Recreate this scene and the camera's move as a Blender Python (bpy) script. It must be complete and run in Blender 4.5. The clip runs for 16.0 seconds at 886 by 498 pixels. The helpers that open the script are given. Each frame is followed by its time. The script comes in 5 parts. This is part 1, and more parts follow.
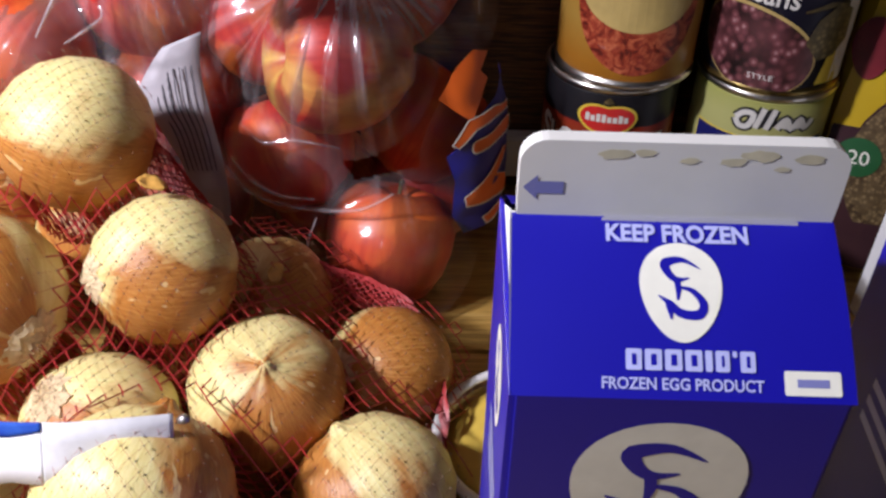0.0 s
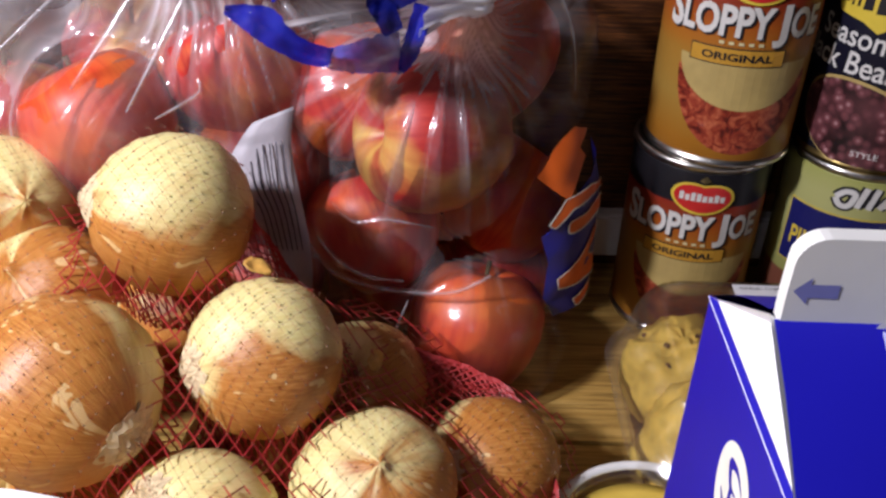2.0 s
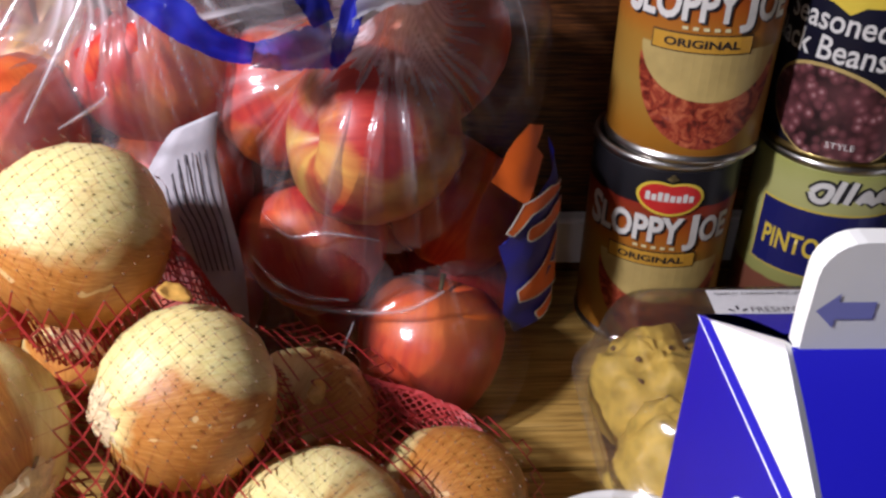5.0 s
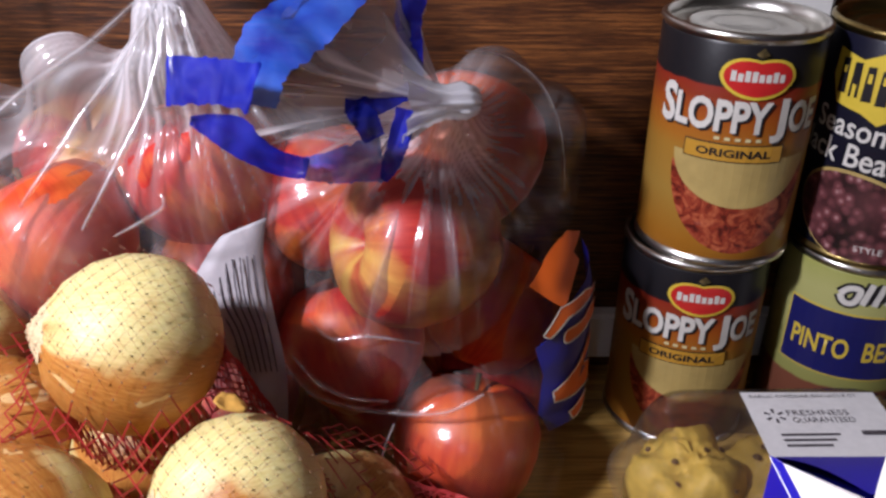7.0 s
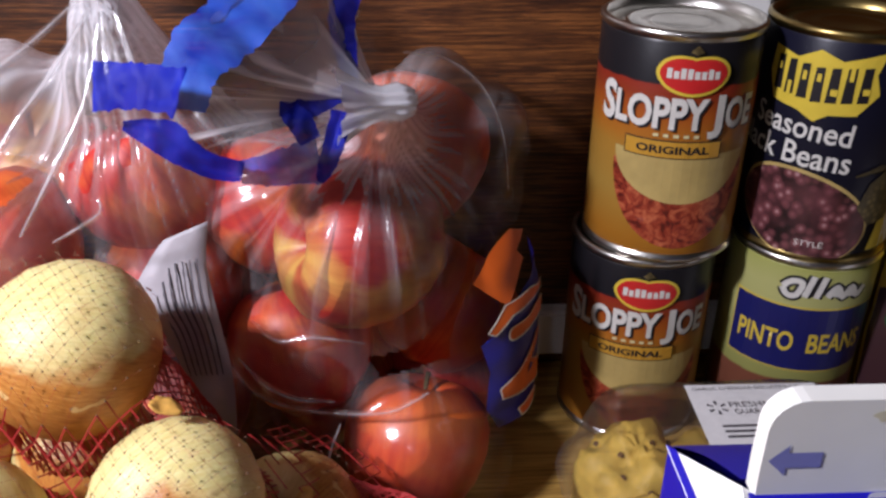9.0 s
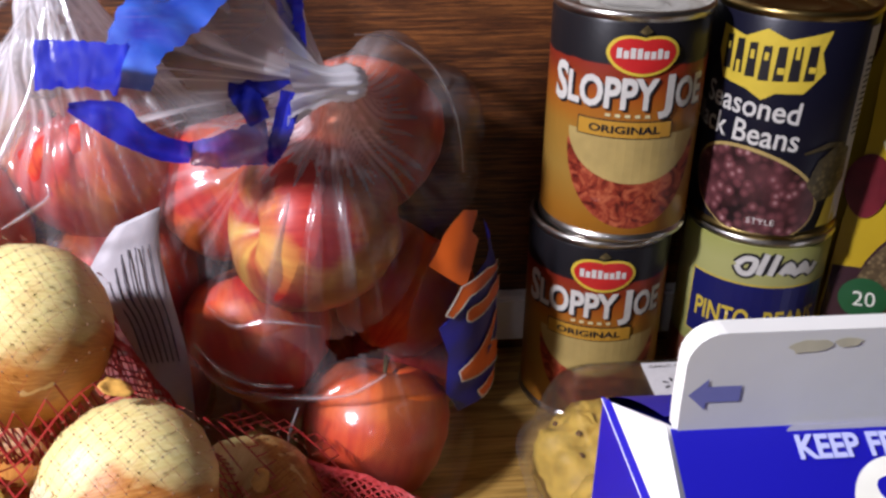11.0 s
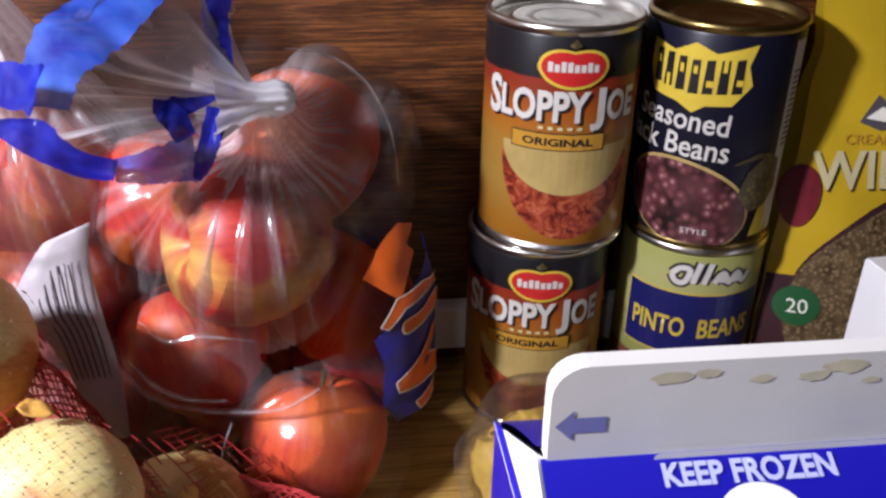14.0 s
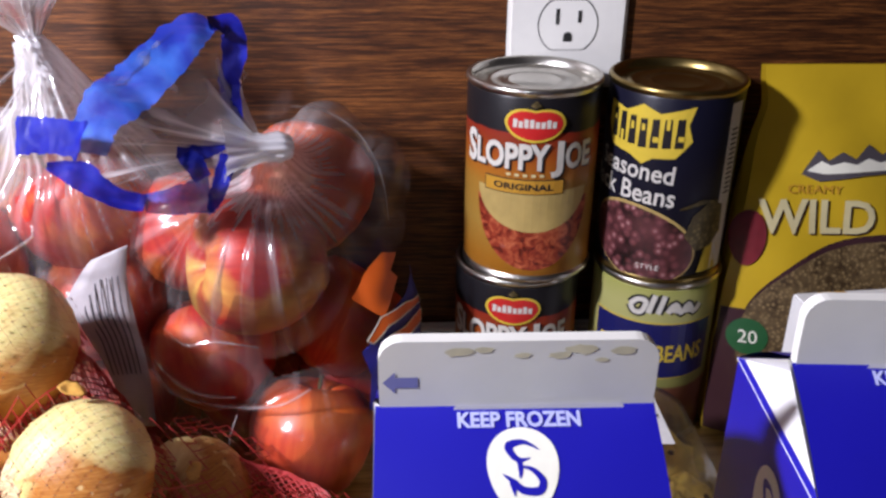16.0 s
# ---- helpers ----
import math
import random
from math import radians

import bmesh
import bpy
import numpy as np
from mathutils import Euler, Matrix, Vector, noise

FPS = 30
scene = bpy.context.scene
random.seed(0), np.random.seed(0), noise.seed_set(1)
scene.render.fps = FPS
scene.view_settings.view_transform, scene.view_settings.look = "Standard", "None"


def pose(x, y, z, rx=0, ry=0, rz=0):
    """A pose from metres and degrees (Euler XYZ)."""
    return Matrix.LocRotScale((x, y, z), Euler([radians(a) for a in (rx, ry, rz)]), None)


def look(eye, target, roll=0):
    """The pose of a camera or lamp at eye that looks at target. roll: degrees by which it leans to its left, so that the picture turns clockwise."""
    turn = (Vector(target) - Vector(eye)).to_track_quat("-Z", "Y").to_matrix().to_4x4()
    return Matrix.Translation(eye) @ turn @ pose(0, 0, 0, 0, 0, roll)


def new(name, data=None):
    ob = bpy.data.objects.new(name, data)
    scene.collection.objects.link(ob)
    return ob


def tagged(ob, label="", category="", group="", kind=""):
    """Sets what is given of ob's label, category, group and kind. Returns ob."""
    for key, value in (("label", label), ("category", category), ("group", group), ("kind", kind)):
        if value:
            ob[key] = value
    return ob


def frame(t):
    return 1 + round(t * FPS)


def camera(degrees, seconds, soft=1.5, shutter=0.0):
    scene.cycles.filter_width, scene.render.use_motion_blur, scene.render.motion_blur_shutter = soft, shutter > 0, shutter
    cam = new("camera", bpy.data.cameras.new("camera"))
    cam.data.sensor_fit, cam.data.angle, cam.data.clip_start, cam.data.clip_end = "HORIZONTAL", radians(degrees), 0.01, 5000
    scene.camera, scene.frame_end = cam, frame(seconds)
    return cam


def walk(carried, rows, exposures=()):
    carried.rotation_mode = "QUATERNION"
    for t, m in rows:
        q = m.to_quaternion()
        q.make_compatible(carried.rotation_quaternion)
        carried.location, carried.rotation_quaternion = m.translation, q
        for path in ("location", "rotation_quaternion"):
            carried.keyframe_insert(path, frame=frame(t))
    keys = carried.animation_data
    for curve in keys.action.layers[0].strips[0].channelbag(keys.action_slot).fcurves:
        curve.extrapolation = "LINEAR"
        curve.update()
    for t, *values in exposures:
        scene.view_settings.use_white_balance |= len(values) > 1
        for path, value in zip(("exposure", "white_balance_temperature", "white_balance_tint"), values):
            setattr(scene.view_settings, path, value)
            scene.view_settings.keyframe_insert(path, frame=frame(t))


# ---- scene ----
cam = camera(52.2, 16.0, 2.7)
PATH = [
    (0, (0.0025, 0.0030, 0.3340), (0.0164, 1.5890, -0.8850), 1.29),
    (0.5, (-0.0158, 0.0060, 0.3435), (-0.0697, 1.6420, -0.8053), 1.13),
    (1, (-0.0227, 0.0080, 0.3394), (-0.0756, 1.6700, -0.7714), 1.70),
    (1.5, (-0.0345, 0.0160, 0.3310), (-0.0638, 1.6890, -0.7641), 1.79),
    (2, (-0.0453, 0.0250, 0.3258), (-0.0266, 1.6980, -0.7701), 1.69),
    (2.5, (-0.0324, 0.0240, 0.3271), (0.0653, 1.6960, -0.7657), 1.99),
    (3, (-0.0202, 0.0300, 0.3204), (0.1098, 1.6910, -0.7856), 1.40),
    (3.5, (-0.0181, 0.0380, 0.3155), (0.1308, 1.7020, -0.7840), 1.49),
    (4, (-0.0270, 0.0510, 0.3142), (0.1115, 1.7240, -0.7735), 1.28),
    (4.5, (-0.0329, 0.0540, 0.3091), (0.0977, 1.7270, -0.7799), 1.68),
    (5, (-0.0388, 0.0590, 0.3059), (0.0644, 1.7410, -0.7717), 1.18),
    (5.2, (-0.0461, 0.0590, 0.3167), (0.0586, 1.7540, -0.7389), 0.96),
    (7.3, (-0.0543, 0.0600, 0.3225), (0.0365, 1.8220, -0.6204), 1.40),
    (7.5, (-0.0542, 0.0620, 0.3215), (0.0335, 1.8230, -0.6235), 1.40),
    (8, (-0.0503, 0.0610, 0.3226), (0.0384, 1.8230, -0.6194), 1.30),
    (8.5, (-0.0432, 0.0570, 0.3198), (0.0686, 1.8160, -0.6246), 1.20),
    (9, (-0.0383, 0.0560, 0.3239), (0.0994, 1.8140, -0.6188), 0.90),
    (9.2, (-0.0373, 0.0500, 0.3230), (0.1133, 1.8100, -0.6144), 0.99),
    (11.3, (-0.0271, 0.0500, 0.3162), (0.1865, 1.8040, -0.6205), 0.79),
    (11.5, (-0.0232, 0.0480, 0.3213), (0.2055, 1.7990, -0.6180), 0.99),
    (12, (-0.0233, 0.0460, 0.3263), (0.2072, 1.8000, -0.6069), 0.98),
    (12.5, (-0.0213, 0.0470, 0.3244), (0.2202, 1.8010, -0.6066), 1.38),
    (13, (-0.0213, 0.0470, 0.3244), (0.2263, 1.7970, -0.6104), 1.48),
    (13.5, (-0.0173, 0.0470, 0.3235), (0.2473, 1.7950, -0.6109), 1.48),
    (14, (-0.0152, 0.0490, 0.3225), (0.2493, 1.7970, -0.6128), 1.38),
    (14.5, (-0.0102, 0.0380, 0.3217), (0.2861, 1.7860, -0.6049), 1.87),
    (15, (0.0073, 0.0210, 0.3391), (0.3121, 1.7780, -0.5662), 2.16),
    (15.5, (0.0222, -0.0010, 0.3455), (0.2789, 1.7640, -0.5591), 2.27),
    (16, (0.0220, -0.0210, 0.3525), (0.1417, 1.7770, -0.5136), 0.76),
]
walk(cam, [(t, look(eye, target, roll)) for t, eye, target, roll in PATH],
     [(0.0, 0.32), (1.0, 0.20), (2.0, 0.18), (3.0, 0.30), (4.0, 0.32), (8.5, 0.20), (12.0, 0.56), (14.0, 0.64), (15.0, 0.84), (15.5, 0.90), (16.0, 0.62)])

# ---- light ----
world = bpy.data.worlds.new("room_air")
scene.world = world
world.use_nodes = True
world.node_tree.nodes["Background"].inputs[0].default_value = (1.0, 0.9, 0.8, 1)
world.node_tree.nodes["Background"].inputs[1].default_value = 0.002


def bulb(name, place, watts, colour, size):
    data = bpy.data.lights.new(name, "POINT")
    data.energy, data.color, data.shadow_soft_size = watts, colour, size
    ob = new(name, data)
    ob.location = place
    return ob


# unseen key source at the left, placed to suit the highlights and shadows
bulb("ceiling_bulb", (-0.45, 0.065, 0.54), 22.0, (0.97, 0.95, 1.10), 0.030)
# added fill from the front, with no fixture, that lifts the shaded fronts
bulb("room_bulb", (-0.18, -0.24, 0.45), 0.6, (0.97, 0.95, 1.10), 0.018)


# ---- materials ----
def shader(name):
    m = bpy.data.materials.new(name)
    m.use_nodes = True
    nt = m.node_tree
    return m, nt, nt.nodes["Principled BSDF"]


def link(nt, a, b):
    nt.links.new(a, b)


def node(nt, kind, **values):
    n = nt.nodes.new(kind)
    for key, value in values.items():
        if key in n.inputs:
            n.inputs[key].default_value = value
    return n


def ramp(nt, fac, stops):
    r = nt.nodes.new("ShaderNodeValToRGB")
    while len(r.color_ramp.elements) < len(stops):
        r.color_ramp.elements.new(0.5)
    for e, (p, c) in zip(r.color_ramp.elements, stops):
        e.position, e.color = p, (*c, 1)
    link(nt, fac, r.inputs[0])
    return r.outputs[0]


def coords(nt, scale=(1, 1, 1), rot=(0, 0, 0)):
    tc = nt.nodes.new("ShaderNodeTexCoord")
    mp = node(nt, "ShaderNodeMapping")
    mp.inputs["Scale"].default_value = scale
    mp.inputs["Rotation"].default_value = rot
    link(nt, tc.outputs["Object"], mp.inputs["Vector"])
    return mp.outputs[0]


def noise_tex(nt, vec, scale, detail=4, rough=0.55, distort=0.0):
    n = node(nt, "ShaderNodeTexNoise", Scale=scale, Detail=detail, Roughness=rough, Distortion=distort)
    link(nt, vec, n.inputs["Vector"])
    return n.outputs["Fac"]


def mix(nt, fac, a, b):
    m = nt.nodes.new("ShaderNodeMix")
    m.data_type = "RGBA"
    for sock, val in ((m.inputs[0], fac), (m.inputs[6], a), (m.inputs[7], b)):
        if hasattr(val, "is_output"):
            link(nt, val, sock)
        elif isinstance(val, (int, float)):
            sock.default_value = val
        else:
            sock.default_value = (*val, 1)
    return m.outputs[2]


def bump(nt, p, height, strength, dist=0.001):
    b = node(nt, "ShaderNodeBump", Strength=strength, Distance=dist)
    link(nt, height, b.inputs["Height"])
    link(nt, b.outputs[0], p.inputs["Normal"])


def plain(name, c, rough=0.5, metal=0.0, vary=0.12, scale=150, relief=0.08, coat=0.0, stretch=(1, 1, 1)):
    """A surface of one colour with fine and coarse unevenness."""
    m, nt, p = shader(name)
    v = coords(nt, stretch)
    n1, n2 = noise_tex(nt, v, scale), noise_tex(nt, v, scale * 0.12, 3)
    dark = tuple(x * (1 - vary) for x in c)
    light = tuple(min(1, x * (1 + vary * 0.6)) for x in c)
    a = ramp(nt, n1, [(0.3, dark), (0.7, light)])
    b = ramp(nt, n2, [(0.3, dark), (0.7, light)])
    link(nt, mix(nt, 0.5, a, b), p.inputs["Base Color"])
    p.inputs["Roughness"].default_value = rough
    p.inputs["Metallic"].default_value = metal
    p.inputs["Coat Weight"].default_value = coat
    p.inputs["Coat Roughness"].default_value = 0.12
    bump(nt, p, n1, relief)
    return m


def math_node(nt, op, a, b=None):
    n = nt.nodes.new("ShaderNodeMath")
    n.operation = op
    for i, val in enumerate((a, b)):
        if val is None:
            continue
        if isinstance(val, (int, float)):
            n.inputs[i].default_value = val
        else:
            link(nt, val, n.inputs[i])
    return n.outputs[0]


def polar(nt, along=1.0, around=1.0):
    """Vector of (sin, cos of the azimuth, height) for streaks that run from pole to pole, shifted for each object."""
    tc = nt.nodes.new("ShaderNodeTexCoord")
    sep = nt.nodes.new("ShaderNodeSeparateXYZ")
    link(nt, tc.outputs["Object"], sep.inputs[0])
    r = math_node(nt, "SQRT", math_node(nt, "ADD", math_node(nt, "MULTIPLY", sep.outputs[0], sep.outputs[0]), math_node(nt, "ADD", math_node(nt, "MULTIPLY", sep.outputs[1], sep.outputs[1]), 1e-7)))
    info = nt.nodes.new("ShaderNodeObjectInfo")
    com = nt.nodes.new("ShaderNodeCombineXYZ")
    shift = math_node(nt, "MULTIPLY", info.outputs["Random"], 37.0)
    link(nt, math_node(nt, "ADD", math_node(nt, "MULTIPLY", math_node(nt, "DIVIDE", sep.outputs[0], r), around), shift), com.inputs[0])
    link(nt, math_node(nt, "MULTIPLY", math_node(nt, "DIVIDE", sep.outputs[1], r), around), com.inputs[1])
    link(nt, math_node(nt, "MULTIPLY", sep.outputs[2], along), com.inputs[2])
    return com.outputs[0], sep, info, tc


def onion_skin(name, dry):
    m, nt, p = shader(name)
    streak, sep, info, tc = polar(nt, 0.5, 4.0)
    fine = noise_tex(nt, streak, 9.0, 5, 0.7)
    broad, _, _, _ = polar(nt, 0.9, 0.9)
    patch = noise_tex(nt, broad, 0.95, 3, 0.5, 0.3)
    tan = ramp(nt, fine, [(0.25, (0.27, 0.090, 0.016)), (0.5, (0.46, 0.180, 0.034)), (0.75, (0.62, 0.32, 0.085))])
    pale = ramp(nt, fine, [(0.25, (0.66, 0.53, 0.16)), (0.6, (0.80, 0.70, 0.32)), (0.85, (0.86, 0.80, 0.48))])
    # tan is weighted to one flank of each bulb
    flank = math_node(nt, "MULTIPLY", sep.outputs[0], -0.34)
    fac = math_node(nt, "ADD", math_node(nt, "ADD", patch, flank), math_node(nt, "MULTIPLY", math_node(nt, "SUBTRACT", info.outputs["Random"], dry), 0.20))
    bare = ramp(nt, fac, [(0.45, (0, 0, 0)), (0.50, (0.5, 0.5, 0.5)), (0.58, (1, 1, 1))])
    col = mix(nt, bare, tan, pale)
    torn = ramp(nt, noise_tex(nt, broad, 2.3, 2, 0.5, 1.2), [(0.65, (0, 0, 0)), (0.66, (0.6, 0.6, 0.6))])
    col = mix(nt, torn, col, (0.82, 0.62, 0.28))
    link(nt, col, p.inputs["Base Color"])
    p.inputs["Roughness"].default_value = 0.38
    p.inputs["Subsurface Weight"].default_value = 0.06
    p.inputs["Subsurface Radius"].default_value = (0.004, 0.002, 0.001)
    p.inputs["Subsurface Scale"].default_value = 0.5
    bump(nt, p, fine, 0.25, 0.0012)
    return m


def apple_skin(name, red, deep, gold, share, stem_gold=0.0):
    m, nt, p = shader(name)
    streak, sep, info, tc = polar(nt, 0.45, 3.0)
    fine = noise_tex(nt, streak, 5.0, 5, 0.65)
    broad, _, _, _ = polar(nt, 0.9, 0.8)
    patch = noise_tex(nt, broad, 1.2, 3, 0.5, 0.3)
    blush = ramp(nt, fine, [(0.2, deep), (0.62, red), (0.95, tuple(0.5 * (a + b) for a, b in zip(red, gold)))])
    fac = math_node(nt, "ADD", patch, math_node(nt, "MULTIPLY", fine, 0.15))
    if stem_gold:
        pole = node(nt, "ShaderNodeMapRange")
        link(nt, sep.outputs[2], pole.inputs[0])
        pole.inputs[1].default_value, pole.inputs[2].default_value = 0.60, 0.95
        fac = math_node(nt, "ADD", fac, math_node(nt, "MULTIPLY", pole.outputs[0], stem_gold))
    where = ramp(nt, fac, [(share - 0.13, (0, 0, 0)), (share + 0.24, (1, 1, 1))])
    col = mix(nt, where, blush, gold)
    spots = node(nt, "ShaderNodeTexVoronoi", Scale=9.0)
    link(nt, tc.outputs["Object"], spots.inputs["Vector"])
    dot = ramp(nt, spots.outputs["Distance"], [(0.03, (0.05, 0.05, 0.05)), (0.07, (0, 0, 0))])
    col = mix(nt, dot, col, (0.75, 0.5, 0.25))
    link(nt, col, p.inputs["Base Color"])
    p.inputs["Roughness"].default_value = 0.42
    p.inputs["Specular IOR Level"].default_value = 0.35
    bump(nt, p, fine, 0.05)
    return m


def film_clear(name, haze, gloss=0.13):
    """Thin clear bag film: see-through, with gloss that grows at grazing angles and a milky haze in the creases and
    loose parts.
    """
    m = bpy.data.materials.new(name)
    m.use_nodes = True
    nt = m.node_tree
    nt.nodes.remove(nt.nodes["Principled BSDF"])
    out = nt.nodes["Material Output"]
    clear = nt.nodes.new("ShaderNodeBsdfTransparent")
    clear.inputs[0].default_value = (0.97, 0.97, 0.97, 1)
    shine = nt.nodes.new("ShaderNodeBsdfGlossy")
    shine.inputs["Roughness"].default_value = 0.17
    front = nt.nodes.new("ShaderNodeBsdfDiffuse")
    front.inputs[0].default_value = (0.90, 0.89, 0.92, 1)
    back = nt.nodes.new("ShaderNodeBsdfTranslucent")
    back.inputs[0].default_value = (0.90, 0.89, 0.92, 1)
    milky = nt.nodes.new("ShaderNodeMixShader")
    milky.inputs[0].default_value = 0.45
    link(nt, front.outputs[0], milky.inputs[1])
    link(nt, back.outputs[0], milky.inputs[2])
    v = coords(nt)
    fine = noise_tex(nt, v, 90, 4, 0.6, 0.8)
    coarse = noise_tex(nt, v, 24, 3)
    b = node(nt, "ShaderNodeBump", Strength=0.16, Distance=0.002)
    link(nt, fine, b.inputs["Height"])
    link(nt, b.outputs[0], shine.inputs["Normal"])
    attr = nt.nodes.new("ShaderNodeAttribute")
    attr.attribute_name = "film_haze"
    amount = math_node(nt, "ADD", math_node(nt, "MULTIPLY", attr.outputs["Fac"], 0.95), math_node(nt, "MULTIPLY", coarse, haze))
    a = nt.nodes.new("ShaderNodeMixShader")
    link(nt, amount, a.inputs[0])
    link(nt, clear.outputs[0], a.inputs[1])
    link(nt, milky.outputs[0], a.inputs[2])
    fr = nt.nodes.new("ShaderNodeFresnel")
    fr.inputs[0].default_value = 1.45
    link(nt, b.outputs[0], fr.inputs["Normal"])
    c = nt.nodes.new("ShaderNodeMixShader")
    link(nt, math_node(nt, "ADD", math_node(nt, "MULTIPLY", fr.outputs[0], 0.55), gloss - 0.06), c.inputs[0])
    link(nt, a.outputs[0], c.inputs[1])
    link(nt, shine.outputs[0], c.inputs[2])
    link(nt, c.outputs[0], out.inputs["Surface"])
    return m


def blue_film(name, dark, light, clear):
    """Printed blue film, crumpled and a little see-through."""
    m, nt, p = shader(name)
    v = coords(nt)
    n = noise_tex(nt, v, 45, 3, 0.5, 0.5)
    link(nt, ramp(nt, n, [(0.40, dark), (0.70, light)]), p.inputs["Base Color"])
    p.inputs["Roughness"].default_value = 0.6
    p.inputs["Alpha"].default_value = 1 - clear
    p.inputs["Specular IOR Level"].default_value = 0.12
    bump(nt, p, n, 0.12, 0.001)
    return m


def wood(name, dark, mid, light, grain_axis, rough, size=1.0, coat=0.0, wave=1.0):
    """Wood with long grain along one axis: broad bands, fibres and pores."""
    m, nt, p = shader(name)
    st = [(1.3, 34, 34), (34, 1.3, 34), (34, 34, 1.3)][grain_axis]
    v = coords(nt, tuple(x / size for x in st))
    wide = [(0.7, 9, 9), (9, 0.7, 9), (9, 9, 0.7)][grain_axis]
    v2 = coords(nt, tuple(x / size for x in wide))
    fibre = noise_tex(nt, v, 9.0, 6, 0.7, 0.6 * wave)
    band = noise_tex(nt, v2, 3.0, 4, 0.55, 1.2 * wave)
    pore = noise_tex(nt, v, 30.0, 2, 0.5)
    c = ramp(nt, band, [(0.3, dark), (0.5, mid), (0.72, light)])
    c2 = ramp(nt, fibre, [(0.40, dark), (0.5, mid), (0.62, light)])
    c = mix(nt, 0.70, c, c2)
    line = ramp(nt, pore, [(0.41, (1, 1, 1)), (0.47, (0, 0, 0))])
    c = mix(nt, math_node(nt, "MULTIPLY", line, 0.42), c, tuple(x * 0.35 for x in dark))
    link(nt, c, p.inputs["Base Color"])
    p.inputs["Roughness"].default_value = rough
    p.inputs["Coat Weight"].default_value = coat
    p.inputs["Coat Roughness"].default_value = 0.2
    bump(nt, p, fibre, 0.12, 0.0006)
    return m


def bands(name, height, stops, rough=0.35):
    """A printed wrapper whose colour changes up its height."""
    m, nt, p = shader(name)
    tc = nt.nodes.new("ShaderNodeTexCoord")
    sep = nt.nodes.new("ShaderNodeSeparateXYZ")
    link(nt, tc.outputs["Object"], sep.inputs[0])
    f = math_node(nt, "DIVIDE", sep.outputs[2], height)
    n = noise_tex(nt, tc.outputs["Object"], 60, 4)
    f = math_node(nt, "ADD", f, math_node(nt, "MULTIPLY", math_node(nt, "SUBTRACT", n, 0.5), 0.03))
    link(nt, ramp(nt, f, stops), p.inputs["Base Color"])
    p.inputs["Roughness"].default_value = rough
    p.inputs["Specular IOR Level"].default_value = 0.28
    bump(nt, p, noise_tex(nt, tc.outputs["Object"], 400, 2), 0.04)
    return m


def lumps(name, cols, scale, rough=0.4, relief=0.5):
    """Printed heaps of small rounded pieces: beans, minced meat, grains."""
    m, nt, p = shader(name)
    v = coords(nt)
    n = node(nt, "ShaderNodeTexVoronoi", Scale=scale)
    link(nt, v, n.inputs["Vector"])
    c = ramp(nt, n.outputs["Distance"], [(0.0, cols[2]), (0.28, cols[1]), (0.62, cols[0])])
    big = noise_tex(nt, v, scale * 0.25, 3)
    c = mix(nt, ramp(nt, big, [(0.35, (0, 0, 0)), (0.65, (0.55, 0.55, 0.55))]), c, cols[1])
    link(nt, c, p.inputs["Base Color"])
    p.inputs["Roughness"].default_value = rough
    return m


def chunks(name, cols, scale):
    """Printed picture of minced meat in sauce: uneven, broken lumps."""
    m, nt, p = shader(name)
    v = coords(nt)
    n = noise_tex(nt, v, scale, 4, 0.62, 1.6)
    link(nt, ramp(nt, n, [(0.36, cols[0]), (0.50, cols[1]), (0.66, cols[2])]), p.inputs["Base Color"])
    p.inputs["Roughness"].default_value = 0.4
    return m


M_WALL = wood("dark_wood_panel", (0.014, 0.004, 0.0015), (0.084, 0.025, 0.006), (0.25, 0.088, 0.021), 0, 0.48, 0.40, 0.05, 0.12)
M_COUNTER = wood("counter_wood", (0.22, 0.115, 0.026), (0.42, 0.25, 0.06), (0.55, 0.35, 0.105), 0, 0.42, 1.4, 0.1)
M_PAINT = plain("room_paint", (0.08, 0.072, 0.066), 0.8, scale=20)
M_CEIL = plain("ceiling_paint", (0.16, 0.15, 0.14), 0.85, scale=20)
M_FLOOR = wood("floor_boards", (0.10, 0.05, 0.02), (0.22, 0.12, 0.05), (0.32, 0.18, 0.08), 1, 0.5, 3.0)
M_ONION = onion_skin("onion_skin", 0.75)
M_ONION_TAN = onion_skin("dry_onion_skin", 1.5)
M_ROOT = plain("dry_root", (0.66, 0.52, 0.30), 0.8, vary=0.35, scale=16, relief=0.3)
M_NET = plain("red_net", (0.42, 0.030, 0.030), 0.45, scale=600)
M_KNOTS = plain("net_knots", (0.19, 0.12, 0.07), 0.5, scale=600)
M_APPLE = apple_skin("apple_red", (0.52, 0.036, 0.024), (0.32, 0.012, 0.017), (0.78, 0.32, 0.05), 0.68)
M_APPLE_GOLD = apple_skin("apple_gold", (0.48, 0.040, 0.028), (0.30, 0.014, 0.018), (0.72, 0.50, 0.11), 0.68, 0.16)
M_APPLE_ORANGE = apple_skin("apple_orange", (0.64, 0.070, 0.017), (0.46, 0.030, 0.012), (0.74, 0.21, 0.035), 0.67)
M_STEM = plain("stem", (0.12, 0.08, 0.03), 0.8)
M_FILM = film_clear("bag_film", 0.05, 0.085)
M_FILM_MILKY = film_clear("bag_film_milky", 0.16, 0.11)
M_BLUE_FILM = blue_film("blue_film", (0.008, 0.028, 0.32), (0.040, 0.150, 0.58), 0.22)
M_BLUE_DARK = blue_film("blue_film_dark", (0.004, 0.006, 0.20), (0.010, 0.020, 0.34), 0.05)
